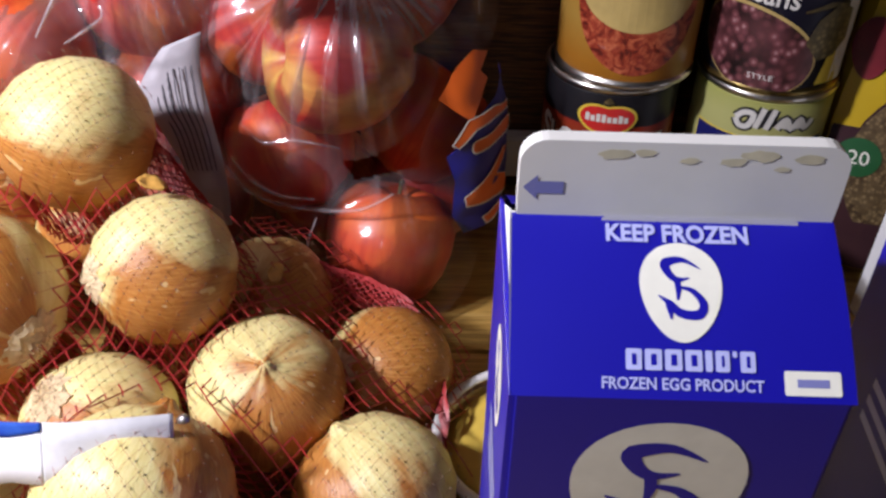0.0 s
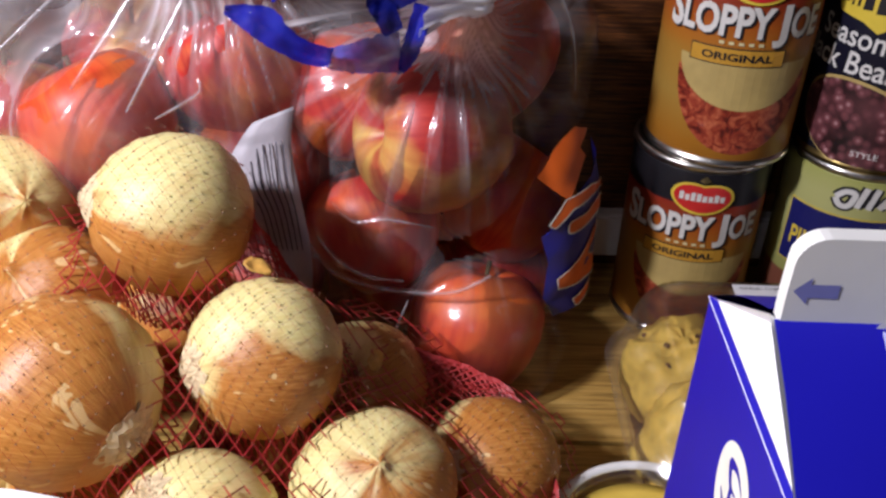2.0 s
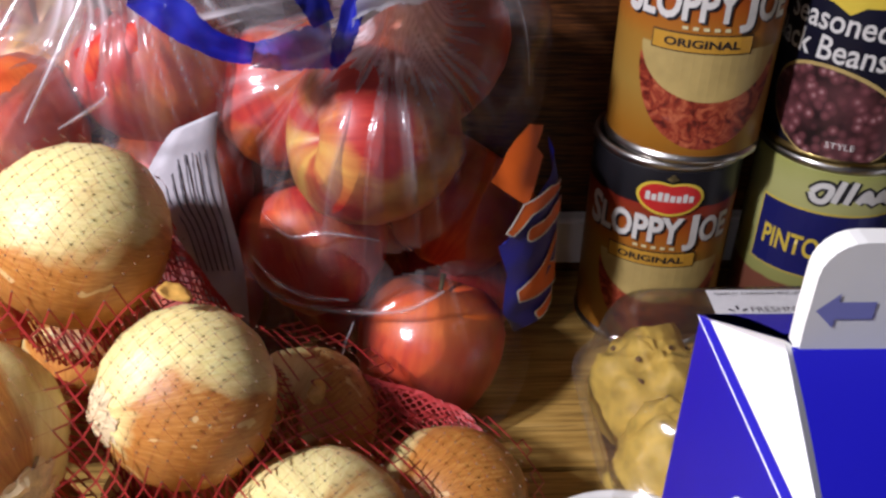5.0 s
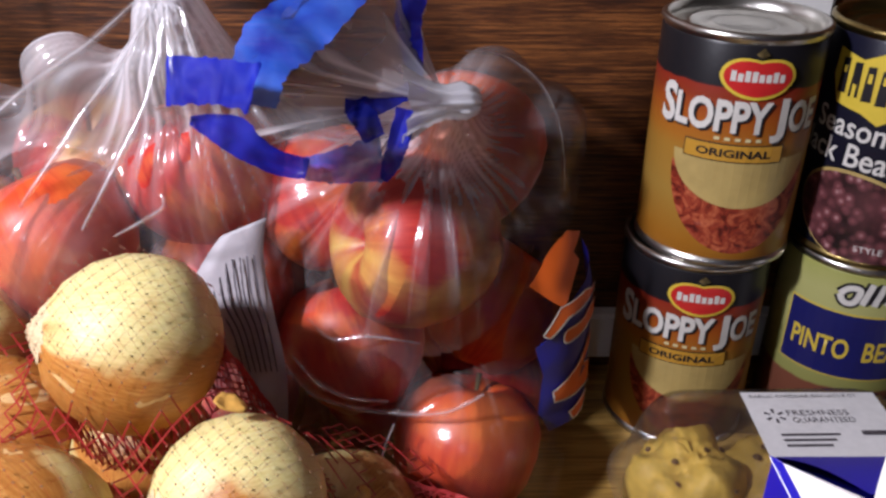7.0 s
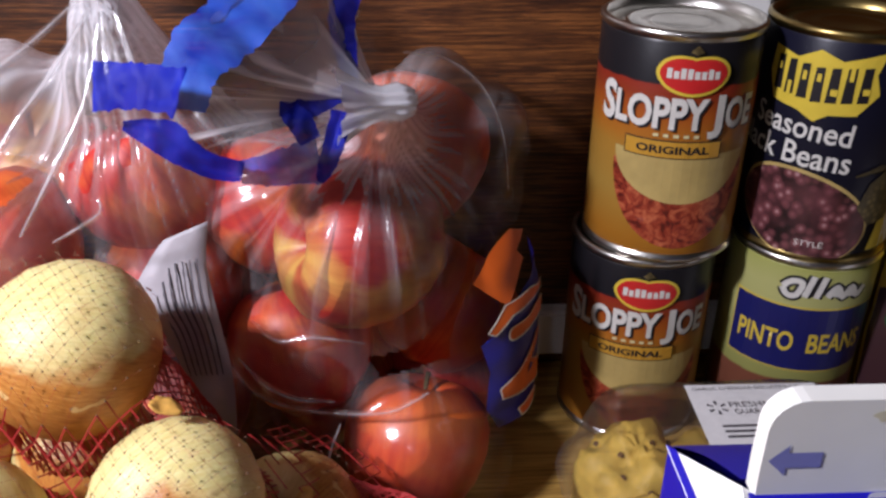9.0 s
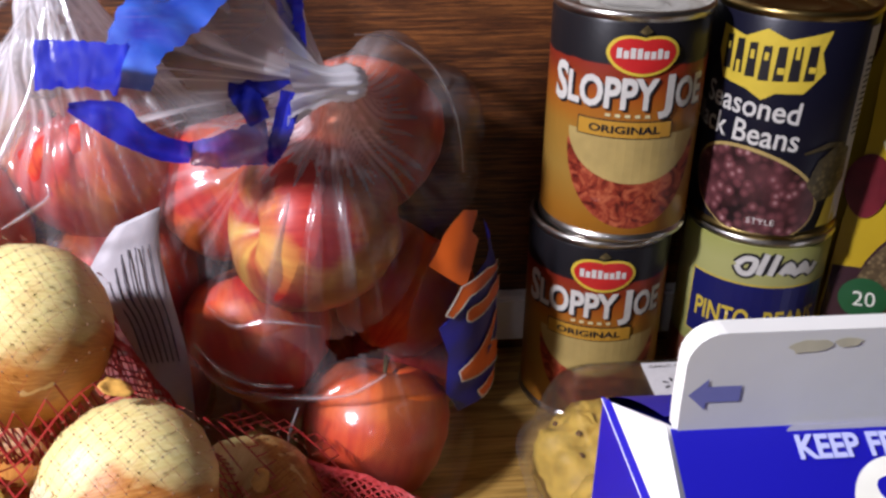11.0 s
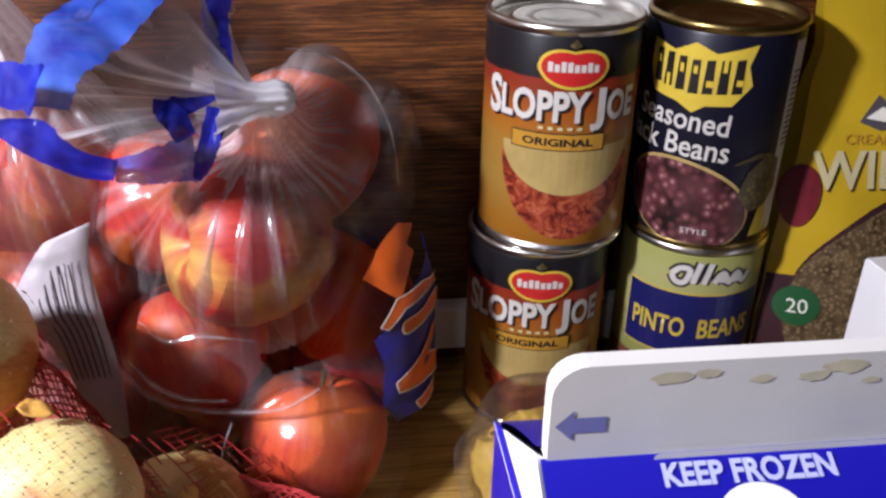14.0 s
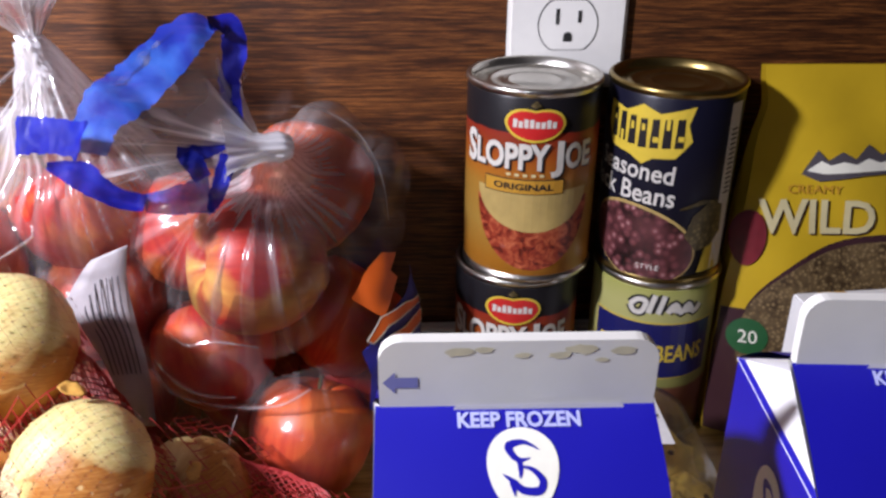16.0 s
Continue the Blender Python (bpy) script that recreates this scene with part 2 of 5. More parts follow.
M_PRINT_NAVY = plain("navy_print", (0.010, 0.010, 0.20), 0.5, scale=80)
M_BOX_BLUE = plain("box_blue", (0.010, 0.012, 0.10), 0.35, scale=80)
M_PRINT_ORANGE = plain("orange_print", (0.70, 0.12, 0.014), 0.45, scale=80)
M_PAPER = plain("paper_label", (0.72, 0.71, 0.70), 0.6, scale=300, relief=0.03)
M_INK = plain("grey_ink", (0.07, 0.06, 0.07), 0.6)
M_KNOT = film_clear("bunched_film", 1.8, 0.09)
M_LABEL = plain("lilac_label", (0.42, 0.39, 0.41), 0.55, scale=200, relief=0.05)
M_STEEL = plain("tin_steel", (0.62, 0.60, 0.55), 0.28, 1.0, 0.15, 200)
M_BRASSY = plain("gold_lacquer", (0.30, 0.22, 0.08), 0.30, 1.0, 0.15, 200)
M_WHITE = plain("white_print", (0.60, 0.58, 0.53), 0.4)
M_BLACK = plain("black_print", (0.012, 0.011, 0.014), 0.4)
M_RED = plain("red_print", (0.50, 0.020, 0.020), 0.35)
M_YELLOW = plain("yellow_print", (0.62, 0.46, 0.05), 0.35)
M_GOLD = plain("gold_print", (0.48, 0.25, 0.03), 0.35)
M_BUN = plain("bun_print", (0.44, 0.32, 0.11), 0.4, vary=0.25, scale=90)
M_MEAT = chunks("meat_print", ((0.07, 0.006, 0.004), (0.25, 0.032, 0.014), (0.46, 0.12, 0.05)), 125)
M_BEANS = lumps("dark_bean_print", ((0.010, 0.003, 0.003), (0.15, 0.045, 0.050), (0.50, 0.30, 0.29)), 195)
M_PINTO = lumps("pinto_print", ((0.09, 0.025, 0.015), (0.26, 0.085, 0.05), (0.40, 0.18, 0.11)), 170)
M_POD = lumps("pod_print", ((0.03, 0.022, 0.008), (0.11, 0.08, 0.03), (0.24, 0.19, 0.08)), 300)
M_RICE = lumps("rice_print", ((0.045, 0.026, 0.012), (0.17, 0.115, 0.052), (0.32, 0.24, 0.13)), 420)
M_SLOPPY = bands("sloppy_wrapper", 0.112, [(0.0, (0.295, 0.115, 0.012)), (0.10, (0.344, 0.139, 0.016)), (0.30, (0.328, 0.189, 0.037)), (0.50, (0.312, 0.156, 0.025)), (0.56, (0.328, 0.123, 0.016)), (0.66, (0.295, 0.070, 0.010)), (0.74, (0.205, 0.029, 0.010)), (0.785, (0.213, 0.021, 0.010)), (0.79, (0.010, 0.009, 0.011))])
M_NAVY_CAN = bands("navy_wrapper", 0.112, [(0.0, (0.006, 0.006, 0.012)), (1.0, (0.007, 0.007, 0.018))])
M_GREEN_CAN = bands("pale_wrapper", 0.112, [(0.0, (0.148, 0.049, 0.029)), (0.36, (0.164, 0.057, 0.033)), (0.37, (0.246, 0.246, 0.074)), (0.72, (0.344, 0.336, 0.123)), (0.86, (0.344, 0.336, 0.123)), (1.0, (0.262, 0.271, 0.066))])
M_CARTON = plain("blue_carton", (0.006, 0.004, 0.32), 0.45, vary=0.06, scale=60, relief=0.02)
M_BOARD = plain("white_carton_board", (0.80, 0.80, 0.80), 0.42, vary=0.06, scale=60, relief=0.03)
M_FIN = plain("carton_fin_board", (0.74, 0.74, 0.69), 0.45, vary=0.12, scale=45, relief=0.05)
M_CREAM = plain("cream_print", (0.80, 0.79, 0.68), 0.4)
M_CREAM_BLUE = plain("pale_blue_print", (0.44, 0.47, 0.78), 0.4)
M_PALE_GOLD = plain("pale_gold_print", (0.58, 0.51, 0.28), 0.35)
M_STAIN = plain("brown_stain", (0.60, 0.56, 0.38), 0.6, vary=0.3)
M_ARROW = plain("blue_ink", (0.20, 0.21, 0.46), 0.5)
M_POUCH = plain("yellow_pouch", (0.54, 0.36, 0.018), 0.30, vary=0.14, scale=40, relief=0.15, coat=0.4)
M_POUCH_DARK = plain("dark_pouch", (0.045, 0.018, 0.022), 0.3, scale=60, coat=0.4)
M_CRANBERRY = plain("cranberry_print", (0.16, 0.015, 0.022), 0.35, vary=0.5, scale=120)
M_GREEN = plain("green_badge", (0.015, 0.09, 0.028), 0.4)
M_BISCUIT = plain("biscuit", (0.74, 0.49, 0.085), 0.6, vary=0.45, scale=130, relief=0.9)
M_CRUMB = plain("herb_fleck", (0.16, 0.08, 0.025), 0.8)
M_PLATE = plain("white_plastic", (0.78, 0.77, 0.73), 0.35, vary=0.04)
M_SLOT = plain("dark_slot", (0.012, 0.012, 0.012), 0.6)
M_MARG = plain("yellow_spread", (0.72, 0.50, 0.08), 0.5)
M_TWIST = plain("metal_clip", (0.45, 0.42, 0.40), 0.5, 1.0)


# ---- building helpers ----
def mesh_of(name, bm, material, smooth=False):
    me = bpy.data.meshes.new(name)
    bm.to_mesh(me)
    bm.free()
    me.materials.append(material)
    if smooth:
        for f in me.polygons:
            f.use_smooth = True
    return me


def part(name, bm, material, parent=None, label="", smooth=False):
    """One mesh object under a thing or a part."""
    me = bm if isinstance(bm, bpy.types.Mesh) else mesh_of(name, bm, material, smooth)
    ob = new(name, me)
    if parent is not None:
        ob.parent = parent
    if label:
        ob["label"] = label
    return ob


def thing(name, label, category, m=None, group="", kind=""):
    ob = new(name)
    ob.empty_display_size = 0.02
    if m is not None:
        ob.matrix_basis = m
    return tagged(ob, label, category, group, kind)


def box(x0, y0, z0, x1, y1, z1, bevel=0.0):
    bm = bmesh.new()
    bmesh.ops.create_cube(bm, size=1, matrix=Matrix.Translation(((x0 + x1) / 2, (y0 + y1) / 2, (z0 + z1) / 2)) @ Matrix.Diagonal((x1 - x0, y1 - y0, z1 - z0, 1)))
    if bevel:
        bmesh.ops.bevel(bm, geom=bm.edges[:], offset=bevel, segments=2, affect="EDGES")
    return bm


def lathe(profile, seg=40, shape=None):
    """A turned body from (radius, height) pairs; shape(angle, r, z) may change a point."""
    bm = bmesh.new()
    rings = []
    for r, z in profile:
        if r < 1e-6:
            rings.append([bm.verts.new((0, 0, z))])
        else:
            ring = []
            for k in range(seg):
                a = 2 * math.pi * k / seg
                p = (r * math.cos(a), r * math.sin(a), z)
                ring.append(bm.verts.new(shape(a, p) if shape else p))
            rings.append(ring)
    for a, b in zip(rings, rings[1:]):
        for k in range(seg):
            j = (k + 1) % seg
            if len(a) == 1 and len(b) == 1:
                continue
            if len(a) == 1:
                bm.faces.new((a[0], b[j], b[k]))
            elif len(b) == 1:
                bm.faces.new((a[k], a[j], b[0]))
            else:
                bm.faces.new((a[k], a[j], b[j], b[k]))
    bmesh.ops.recalc_face_normals(bm, faces=bm.faces)
    return bm


def refine(bm, longest):
    for _ in range(4):
        bmesh.ops.triangulate(bm, faces=bm.faces[:])
        es = [e for e in bm.edges if e.calc_length() > longest]
        if not es:
            break
        bmesh.ops.subdivide_edges(bm, edges=es, cuts=1)
    return bm


def outline(points, longest=0.006):
    bm = bmesh.new()
    bm.faces.new([bm.verts.new((x, y, 0)) for x, y in points])
    return refine(bm, longest)


def oval(cx, cy, rx, ry, n=36, lo=0.0, hi=2 * math.pi):
    return [(cx + rx * math.cos(lo + (hi - lo) * k / n), cy + ry * math.sin(lo + (hi - lo) * k / n)) for k in range(n if hi - lo > 6.2 else n + 1)]


def egg(cx, cy, rx, ry, n=40):
    return [(cx + rx * math.cos(a) * (1 + 0.16 * math.sin(a)), cy + ry * math.sin(a)) for a in (2 * math.pi * k / n for k in range(n))]


def rect(x0, y0, x1, y1):
    return [(x0, y0), (x1, y0), (x1, y1), (x0, y1)]


def round_rect(x0, y0, x1, y1, r, n=6):
    pts = []
    for cx, cy, a0 in ((x1 - r, y0 + r, -90), (x1 - r, y1 - r, 0), (x0 + r, y1 - r, 90), (x0 + r, y0 + r, 180)):
        for k in range(n + 1):
            a = radians(a0 + 90 * k / n)
            pts.append((cx + r * math.cos(a), cy + r * math.sin(a)))
    return pts


def stroke(points, widths, smooth=0):
    """A flat brush stroke along a line, with its widths; smooth: steps of rounding between points."""
    if smooth:
        pts, wid, n = [], [], len(points)
        for i in range(n - 1):
            p0, p1, p2, p3 = (Vector(points[max(0, min(n - 1, i + o))]) for o in (-1, 0, 1, 2))
            for k in range(smooth):
                t = k / smooth
                q = 0.5 * (2 * p1 + (p2 - p0) * t + (2 * p0 - 5 * p1 + 4 * p2 - p3) * t * t + (3 * p1 - p0 - 3 * p2 + p3) * t ** 3)
                pts.append((q.x, q.y))
                wid.append(widths[i] * (1 - t) + widths[i + 1] * t)
        points, widths = pts + [points[-1]], wid + [widths[-1]]
    left, right = [], []
    for i, (x, y) in enumerate(points):
        a, b = points[max(0, i - 1)], points[min(len(points) - 1, i + 1)]
        d = Vector((b[0] - a[0], b[1] - a[1])).normalized()
        w = widths[i] / 2
        left.append((x - d.y * w, y + d.x * w))
        right.append((x + d.y * w, y - d.x * w))
    return left + right[::-1]


def lettering(words, width, height, cx, cy, lean=0.0, longest=0.005, bold=0.0):
    """The words in the built-in font, fitted into width and height about (cx, cy)."""
    cu = bpy.data.curves.new("words", "FONT")
    cu.body = words
    cu.resolution_u = 3
    cu.offset = bold
    ob = new("words", cu)
    bpy.context.view_layer.update()
    me = bpy.data.meshes.new_from_object(ob.evaluated_get(bpy.context.evaluated_depsgraph_get()))
    bpy.data.objects.remove(ob)
    bpy.data.curves.remove(cu)
    bm = bmesh.new()
    bm.from_mesh(me)
    bpy.data.meshes.remove(me)
    xs, ys = [v.co.x for v in bm.verts], [v.co.y for v in bm.verts]
    x0, x1, y0, y1 = min(xs), max(xs), min(ys), max(ys)
    for v in bm.verts:
        y = (v.co.y - y0) / (y1 - y0) - 0.5
        v.co = ((((v.co.x - x0) / (x1 - x0)) - 0.5) * width + cx + lean * y * height, y * height + cy, 0)
    return refine(bm, longest)


def tilt_flat(bm, degrees, cx, cy):
    bmesh.ops.rotate(bm, verts=bm.verts, cent=(cx, cy, 0), matrix=Matrix.Rotation(radians(degrees), 3, "Z"))
    return bm


def bend(bm, radius, lift):
    """Wraps a flat drawing (x round, y up) on a drum that faces -y."""
    for v in bm.verts:
        a, r = v.co.x / radius, radius + lift
        v.co = (r * math.sin(a), -r * math.cos(a), v.co.y)
    return bm


def lay(bm, m, lift):
    """Lays a flat drawing on the plane of the matrix m, lifted from it."""
    for v in bm.verts:
        v.co = m @ Vector((v.co.x, v.co.y, lift(v.co.y) if callable(lift) else lift))
    return bm


# ---- the setting ----
WALL_Y = 0.512
SETTING = dict(kind="structure")
tagged(part("wall_north", box(-1.9, WALL_Y, -0.9, 1.9, WALL_Y + 0.1, 1.55), M_WALL), "dark brown wood-grain wall panel behind the counter", "wall", **SETTING)
tagged(part("wall_south", box(-1.9, -2.4, -0.9, 1.9, -2.3, 1.55), M_PAINT), "plain painted room wall", "wall", **SETTING)
tagged(part("wall_west", box(-2.0, -2.4, -0.9, -1.9, WALL_Y + 0.1, 1.55), M_PAINT), "plain painted room wall", "wall", **SETTING)
tagged(part("wall_east", box(1.9, -2.4, -0.9, 2.0, WALL_Y + 0.1, 1.55), M_PAINT), "plain painted room wall", "wall", **SETTING)
tagged(part("ceiling", box(-2.0, -2.4, 1.55, 2.0, WALL_Y + 0.1, 1.65), M_CEIL), "plain painted ceiling", "ceiling", **SETTING)
tagged(part("floor", box(-2.0, -2.4, -1.0, 2.0, WALL_Y + 0.1, -0.9), M_FLOOR), "brown floor boards", "floor", **SETTING)
counter = thing("counter", "yellow-brown wooden counter top against the panelled wall", "counter", kind="structure")
for y0, y1 in ((-0.12, 0.0535), (0.0545, 0.2035), (0.2045, 0.3485), (0.3495, WALL_Y - 0.001)):
    part("board", box(-1.2, y0, -0.03, 1.2, y1, 0.0, 0.0008), M_COUNTER, counter)
part("apron", box(-1.2, -0.10, -0.895, 1.2, WALL_Y - 0.001, -0.031), M_PAINT, counter)

# white strip low on the wall, behind the tins
strip = thing("cable_cover", "low white plastic cover strip along the wall behind the tins", "cable cover", pose(0, WALL_Y, 0))
part("cover", box(0.030, -0.0125, 0.012, 0.245, -0.0005, 0.042, 0.002), M_PLATE, strip)

# wall outlet
outlet = thing("wall_outlet", "white duplex wall outlet on the wood panel", "wall outlet", pose(0.1285, WALL_Y, 0.262))
part("plate", box(-0.0355, -0.0055, -0.0575, 0.0355, -0.0002, 0.0575, 0.0025), M_PLATE, outlet)
for cz in (-0.0195, 0.0195):
    pts = [(x, y) for x, y in oval(0, 0, 0.0172, 0.0172, 40)]
    pts = [(x, max(-0.0143, min(0.0143, y))) for x, y in pts]
    up = Matrix(((1, 0, 0, 0), (0, 0, -1, -0.0055), (0, 1, 0, cz), (0, 0, 0, 1)))
    part("gap_ring", lay(outline([(x * 1.04, y * 1.04) for x, y in pts]), up, 0.0002), M_SLOT, outlet)
    face = part("socket_face", lay(outline(pts), up, 0.0008), M_PLATE, outlet)
    part("slot", lay(outline(rect(-0.0075, 0.0005, -0.0055, 0.0095)), up, 0.0012), M_SLOT, face)
    part("slot", lay(outline(rect(0.0055, 0.0015, 0.0075, 0.0085)), up, 0.0012), M_SLOT, face)
    part("ground_hole", lay(outline([(-0.0026, -0.0095), (0.0026, -0.0095)] + oval(0, -0.0065, 0.0026, 0.0026, 10, 0, math.pi)), up, 0.0012), M_SLOT, face)
screw = part("screw", lathe([(0, -0.001), (0.0035, -0.001), (0.003, 0.001), (0, 0.0014)], 16), M_STEEL, outlet)
screw.matrix_basis = pose(0, -0.0056, 0, 90)


# ---- tins ----
CAN_R, CAN_H = 0.0380, 0.112


def tin(label, m, wrapper, metal):
    can = thing("food_can", label, "tin can", m, "tins against the wall")
    r, h = CAN_R, CAN_H
    part("rim", lathe([(r - 0.0035, h - 0.005), (r - 0.0028, h), (r - 0.0012, h + 0.0006), (r, h - 0.0004), (r + 0.0003, h - 0.0022), (r - 0.0006, h - 0.0034), (r - 0.0012, h - 0.0046)], 56), metal, can, smooth=True)
    part("rim", lathe([(r - 0.0015, 0.0046), (r - 0.0006, 0.0034), (r + 0.0003, 0.0022), (r, 0.0004), (r - 0.0016, 0.0), (r - 0.004, 0.0006), (r - 0.0045, 0.003), (0, 0.003)], 56), metal, can, smooth=True)
    part("lid", lathe([(0, h - 0.0045), (0.013, h - 0.0045), (0.014, h - 0.0040), (0.0155, h - 0.0040), (0.0165, h - 0.0046), (0.0235, h - 0.0046), (0.0245, h - 0.0038), (0.0265, h - 0.0038), (0.0275, h - 0.0048), (0.0335, h - 0.0052), (r - 0.0030, h - 0.0040)], 56), metal, can, smooth=True)
    body = part("wrapper", lathe([(r - 0.0012, 0.0040), (r - 0.0006, 0.0050), (r - 0.0006, h - 0.0052), (r - 0.0012, h - 0.0040)], 64), wrapper, can, smooth=True)
    return can, body


def print_on(body, name, bm, material, level, label=""):
    return part(name, bend(bm, CAN_R - 0.0006, 0.00020 * level), material, body, label)


def heart_badge(cx, cy, w, h):
    pts = []
    for k in range(40):
        a = 2 * math.pi * k / 40
        x, y = math.cos(a), math.sin(a)
        pts.append((cx + w / 2 * x * (1 - 0.12 * max(0, -y)), cy + h / 2 * (y * (0.82 + 0.18 * abs(x)) - 0.14 * (1 - abs(x)) ** 2 * (1 if y > 0 else -1) * (1 if y > 0 else -0.9))))
    return pts


def sloppy_can(m, label):
    can, b = tin(label, m, M_SLOPPY, M_STEEL)
    h = CAN_H
    print_on(b, "meat_picture", outline(oval(0.001, 0.050, 0.0345, 0.042, 30, math.pi, 2 * math.pi)), M_MEAT, 1)
    print_on(b, "bun_picture", outline(oval(0.0, 0.0560, 0.0330, 0.0245, 40, math.pi, 2 * math.pi)), M_BUN, 2)
    print_on(b, "flavour_bar_edge", outline(rect(-0.0280, 0.0540, 0.0171, 0.0628)), M_BLACK, 3)
    print_on(b, "flavour_bar", outline(rect(-0.0274, 0.0546, 0.0165, 0.0622)), M_GOLD, 4)
    print_on(b, "lettering", lettering("ORIGINAL", 0.033, 0.0038, -0.0055, 0.0584, bold=0.03), M_BLACK, 5)
    for dx, dy, mat, lv in ((0.0012, -0.0010, M_BLACK, 3), (0, 0, M_WHITE, 4)):
        print_on(b, "lettering", lettering("S", 0.0085, 0.0190, -0.0395 + dx, 0.0765 + dy, bold=0.035), mat, lv)
        print_on(b, "lettering", lettering("LOPPY", 0.0430, 0.0152, -0.0135 + dx, 0.0755 + dy, bold=0.035), mat, lv)
        print_on(b, "lettering", lettering("J", 0.0070, 0.0205, 0.0122 + dx, 0.0742 + dy, bold=0.035), mat, lv)
        print_on(b, "lettering", lettering("OE", 0.0175, 0.0150, 0.0255 + dx, 0.0755 + dy, bold=0.035), mat, lv)
    for k in range(5):
        print_on(b, "small_print", outline(rect(-0.0150 + 0.0045 * k, 0.0643, -0.0126 + 0.0045 * k, 0.0658)), M_PALE_GOLD, 3)
    print_on(b, "badge_edge", outline(heart_badge(-0.0008, 0.0940, 0.0325, 0.0215)), M_YELLOW, 5)
    print_on(b, "badge", outline(heart_badge(-0.0008, 0.0940, 0.0292, 0.0184)), M_RED, 6)
    for k, (w2, z) in enumerate(((0.0034, 0.0032), (0.0026, 0), (0.0014, 0.0036), (0.0040, 0.0034), (0.0026, 0), (0.0026, 0), (0.0018, 0.0030), (0.0026, 0))):
        print_on(b, "badge_bar", outline(rect(-0.0123 + 0.0029 * k, 0.0920, -0.0123 + 0.0029 * k + 0.0022, 0.0955 + 0.35 * z)), M_WHITE, 7)
    print_on(b, "badge_leaf", outline([(-0.0038, 0.1040), (-0.0008, 0.1070), (0.0022, 0.1040), (-0.0008, 0.1025)]), M_POD, 7)
    return can


sloppy_can(pose(0.1005, 0.4700, 0, 0, 0, -10), "orange and black tin of sloppy joe sauce on the counter")
sloppy_can(pose(0.1045, 0.4680, CAN_H + 0.0006, 0, 0, -6), "tin of sloppy joe sauce stacked on another tin")

can, b = tin("tin of pinto beans with a pale green label, on the counter", pose(0.1850, 0.4640, 0, 0, 0, -14), M_GREEN_CAN, M_STEEL)
print_on(b, "box_edge", outline(rect(-0.039, 0.0480, 0.040, 0.0862)), M_YELLOW, 1)
print_on(b, "name_box", outline(rect(-0.0382, 0.0488, 0.0392, 0.0854)), M_BOX_BLUE, 2)
print_on(b, "lettering", lettering("PINTO", 0.0290, 0.0118, -0.0190, 0.0655, bold=0.02), M_YELLOW, 3)
print_on(b, "lettering", lettering("BEANS", 0.0310, 0.0118, 0.0180, 0.0655, bold=0.02), M_YELLOW, 3)
for lv, mat, g in ((1, M_BLACK, 0.0028), (2, M_WHITE, 0.0)):
    print_on(b, "brand_mark", outline(stroke([(-0.0150, 0.0965), (-0.0110, 0.1005), (-0.0060, 0.1000), (-0.0080, 0.0930), (-0.0125, 0.0925), (-0.0150, 0.0963)], [0.0030 + g] * 6, 4)), mat, lv)
    for x0, y1 in ((-0.0030, 0.1045), (0.0025, 0.1045)):
        print_on(b, "brand_mark", outline(stroke([(x0 - 0.001, 0.0925), (x0 + 0.002, y1)], [0.0030 + g, 0.0030 + g])), mat, lv)
    print_on(b, "brand_mark", outline(stroke([(0.0070, 0.0933), (0.0110, 0.0990), (0.0150, 0.0933), (0.0190, 0.0987), (0.0230, 0.0933), (0.0270, 0.0980)], [0.0034 + g] * 6, 4)), mat, lv)

can, b = tin("navy tin of seasoned black beans stacked on another tin", pose(0.1840, 0.4640, CAN_H + 0.0006, 0, 0, -31), M_NAVY_CAN, M_BRASSY)
shield = [(-0.032, 0.101), (-0.018, 0.098), (-0.008, 0.103), (0.002, 0.099), (0.020, 0.104), (0.017, 0.094), (0.020, 0.085), (0.012, 0.075), (0.0, 0.074), (-0.006, 0.070), (-0.014, 0.074), (-0.028, 0.076), (-0.033, 0.088)]
print_on(b, "brand_shield", outline(shield), M_YELLOW, 1)
for k in range(7):
    x, z = -0.0290 + 0.0066 * k, 0.0790 + 0.0006 * abs(k - 3)
    print_on(b, "brand_shield_bar", outline([(x, z), (x + 0.0048, z + 0.0004), (x + 0.0044, z + 0.0165), (x + 0.0006, z + 0.0160)]), M_BLACK, 2)
    low, high = ((0.0095, 0.0128), (-0.0005, 0.0062), (0.0088, 0.0130), (0.0098, 0.0134), (0.0036, 0.0066), (0.0105, 0.0170), (0.0040, 0.0068))[k]
    print_on(b, "brand_shield_gap", outline(rect(x + 0.0016, z + low, x + 0.0034 + 0.0012 * (k in (4, 6)), z + high)), M_YELLOW, 3)
print_on(b, "lettering", tilt_flat(lettering("Seasoned", 0.0500, 0.0110, -0.0125, 0.0660, bold=0.012), -3, 0, 0.06), M_WHITE, 2)
print_on(b, "lettering", tilt_flat(lettering("Black Beans", 0.0640, 0.0112, -0.0170, 0.0530, bold=0.012), -3, 0, 0.06), M_WHITE, 2)
print_on(b, "picture_edge", tilt_flat(outline(oval(-0.003, 0.0230, 0.0345, 0.0225, 40)), -16, -0.003, 0.025), M_BUN, 1)
print_on(b, "bean_picture", tilt_flat(outline(oval(-0.003, 0.0225, 0.0332, 0.0213, 40)), -16, -0.003, 0.025), M_BEANS, 2)
print_on(b, "lettering", lettering("STYLE", 0.0130, 0.0030, 0.004, 0.0095), M_WHITE, 3)
print_on(b, "pod_picture", outline([(0.022, 0.030), (0.026, 0.042), (0.036, 0.050), (0.046, 0.046), (0.047, 0.030), (0.040, 0.022), (0.030, 0.020)]), M_POD, 3)
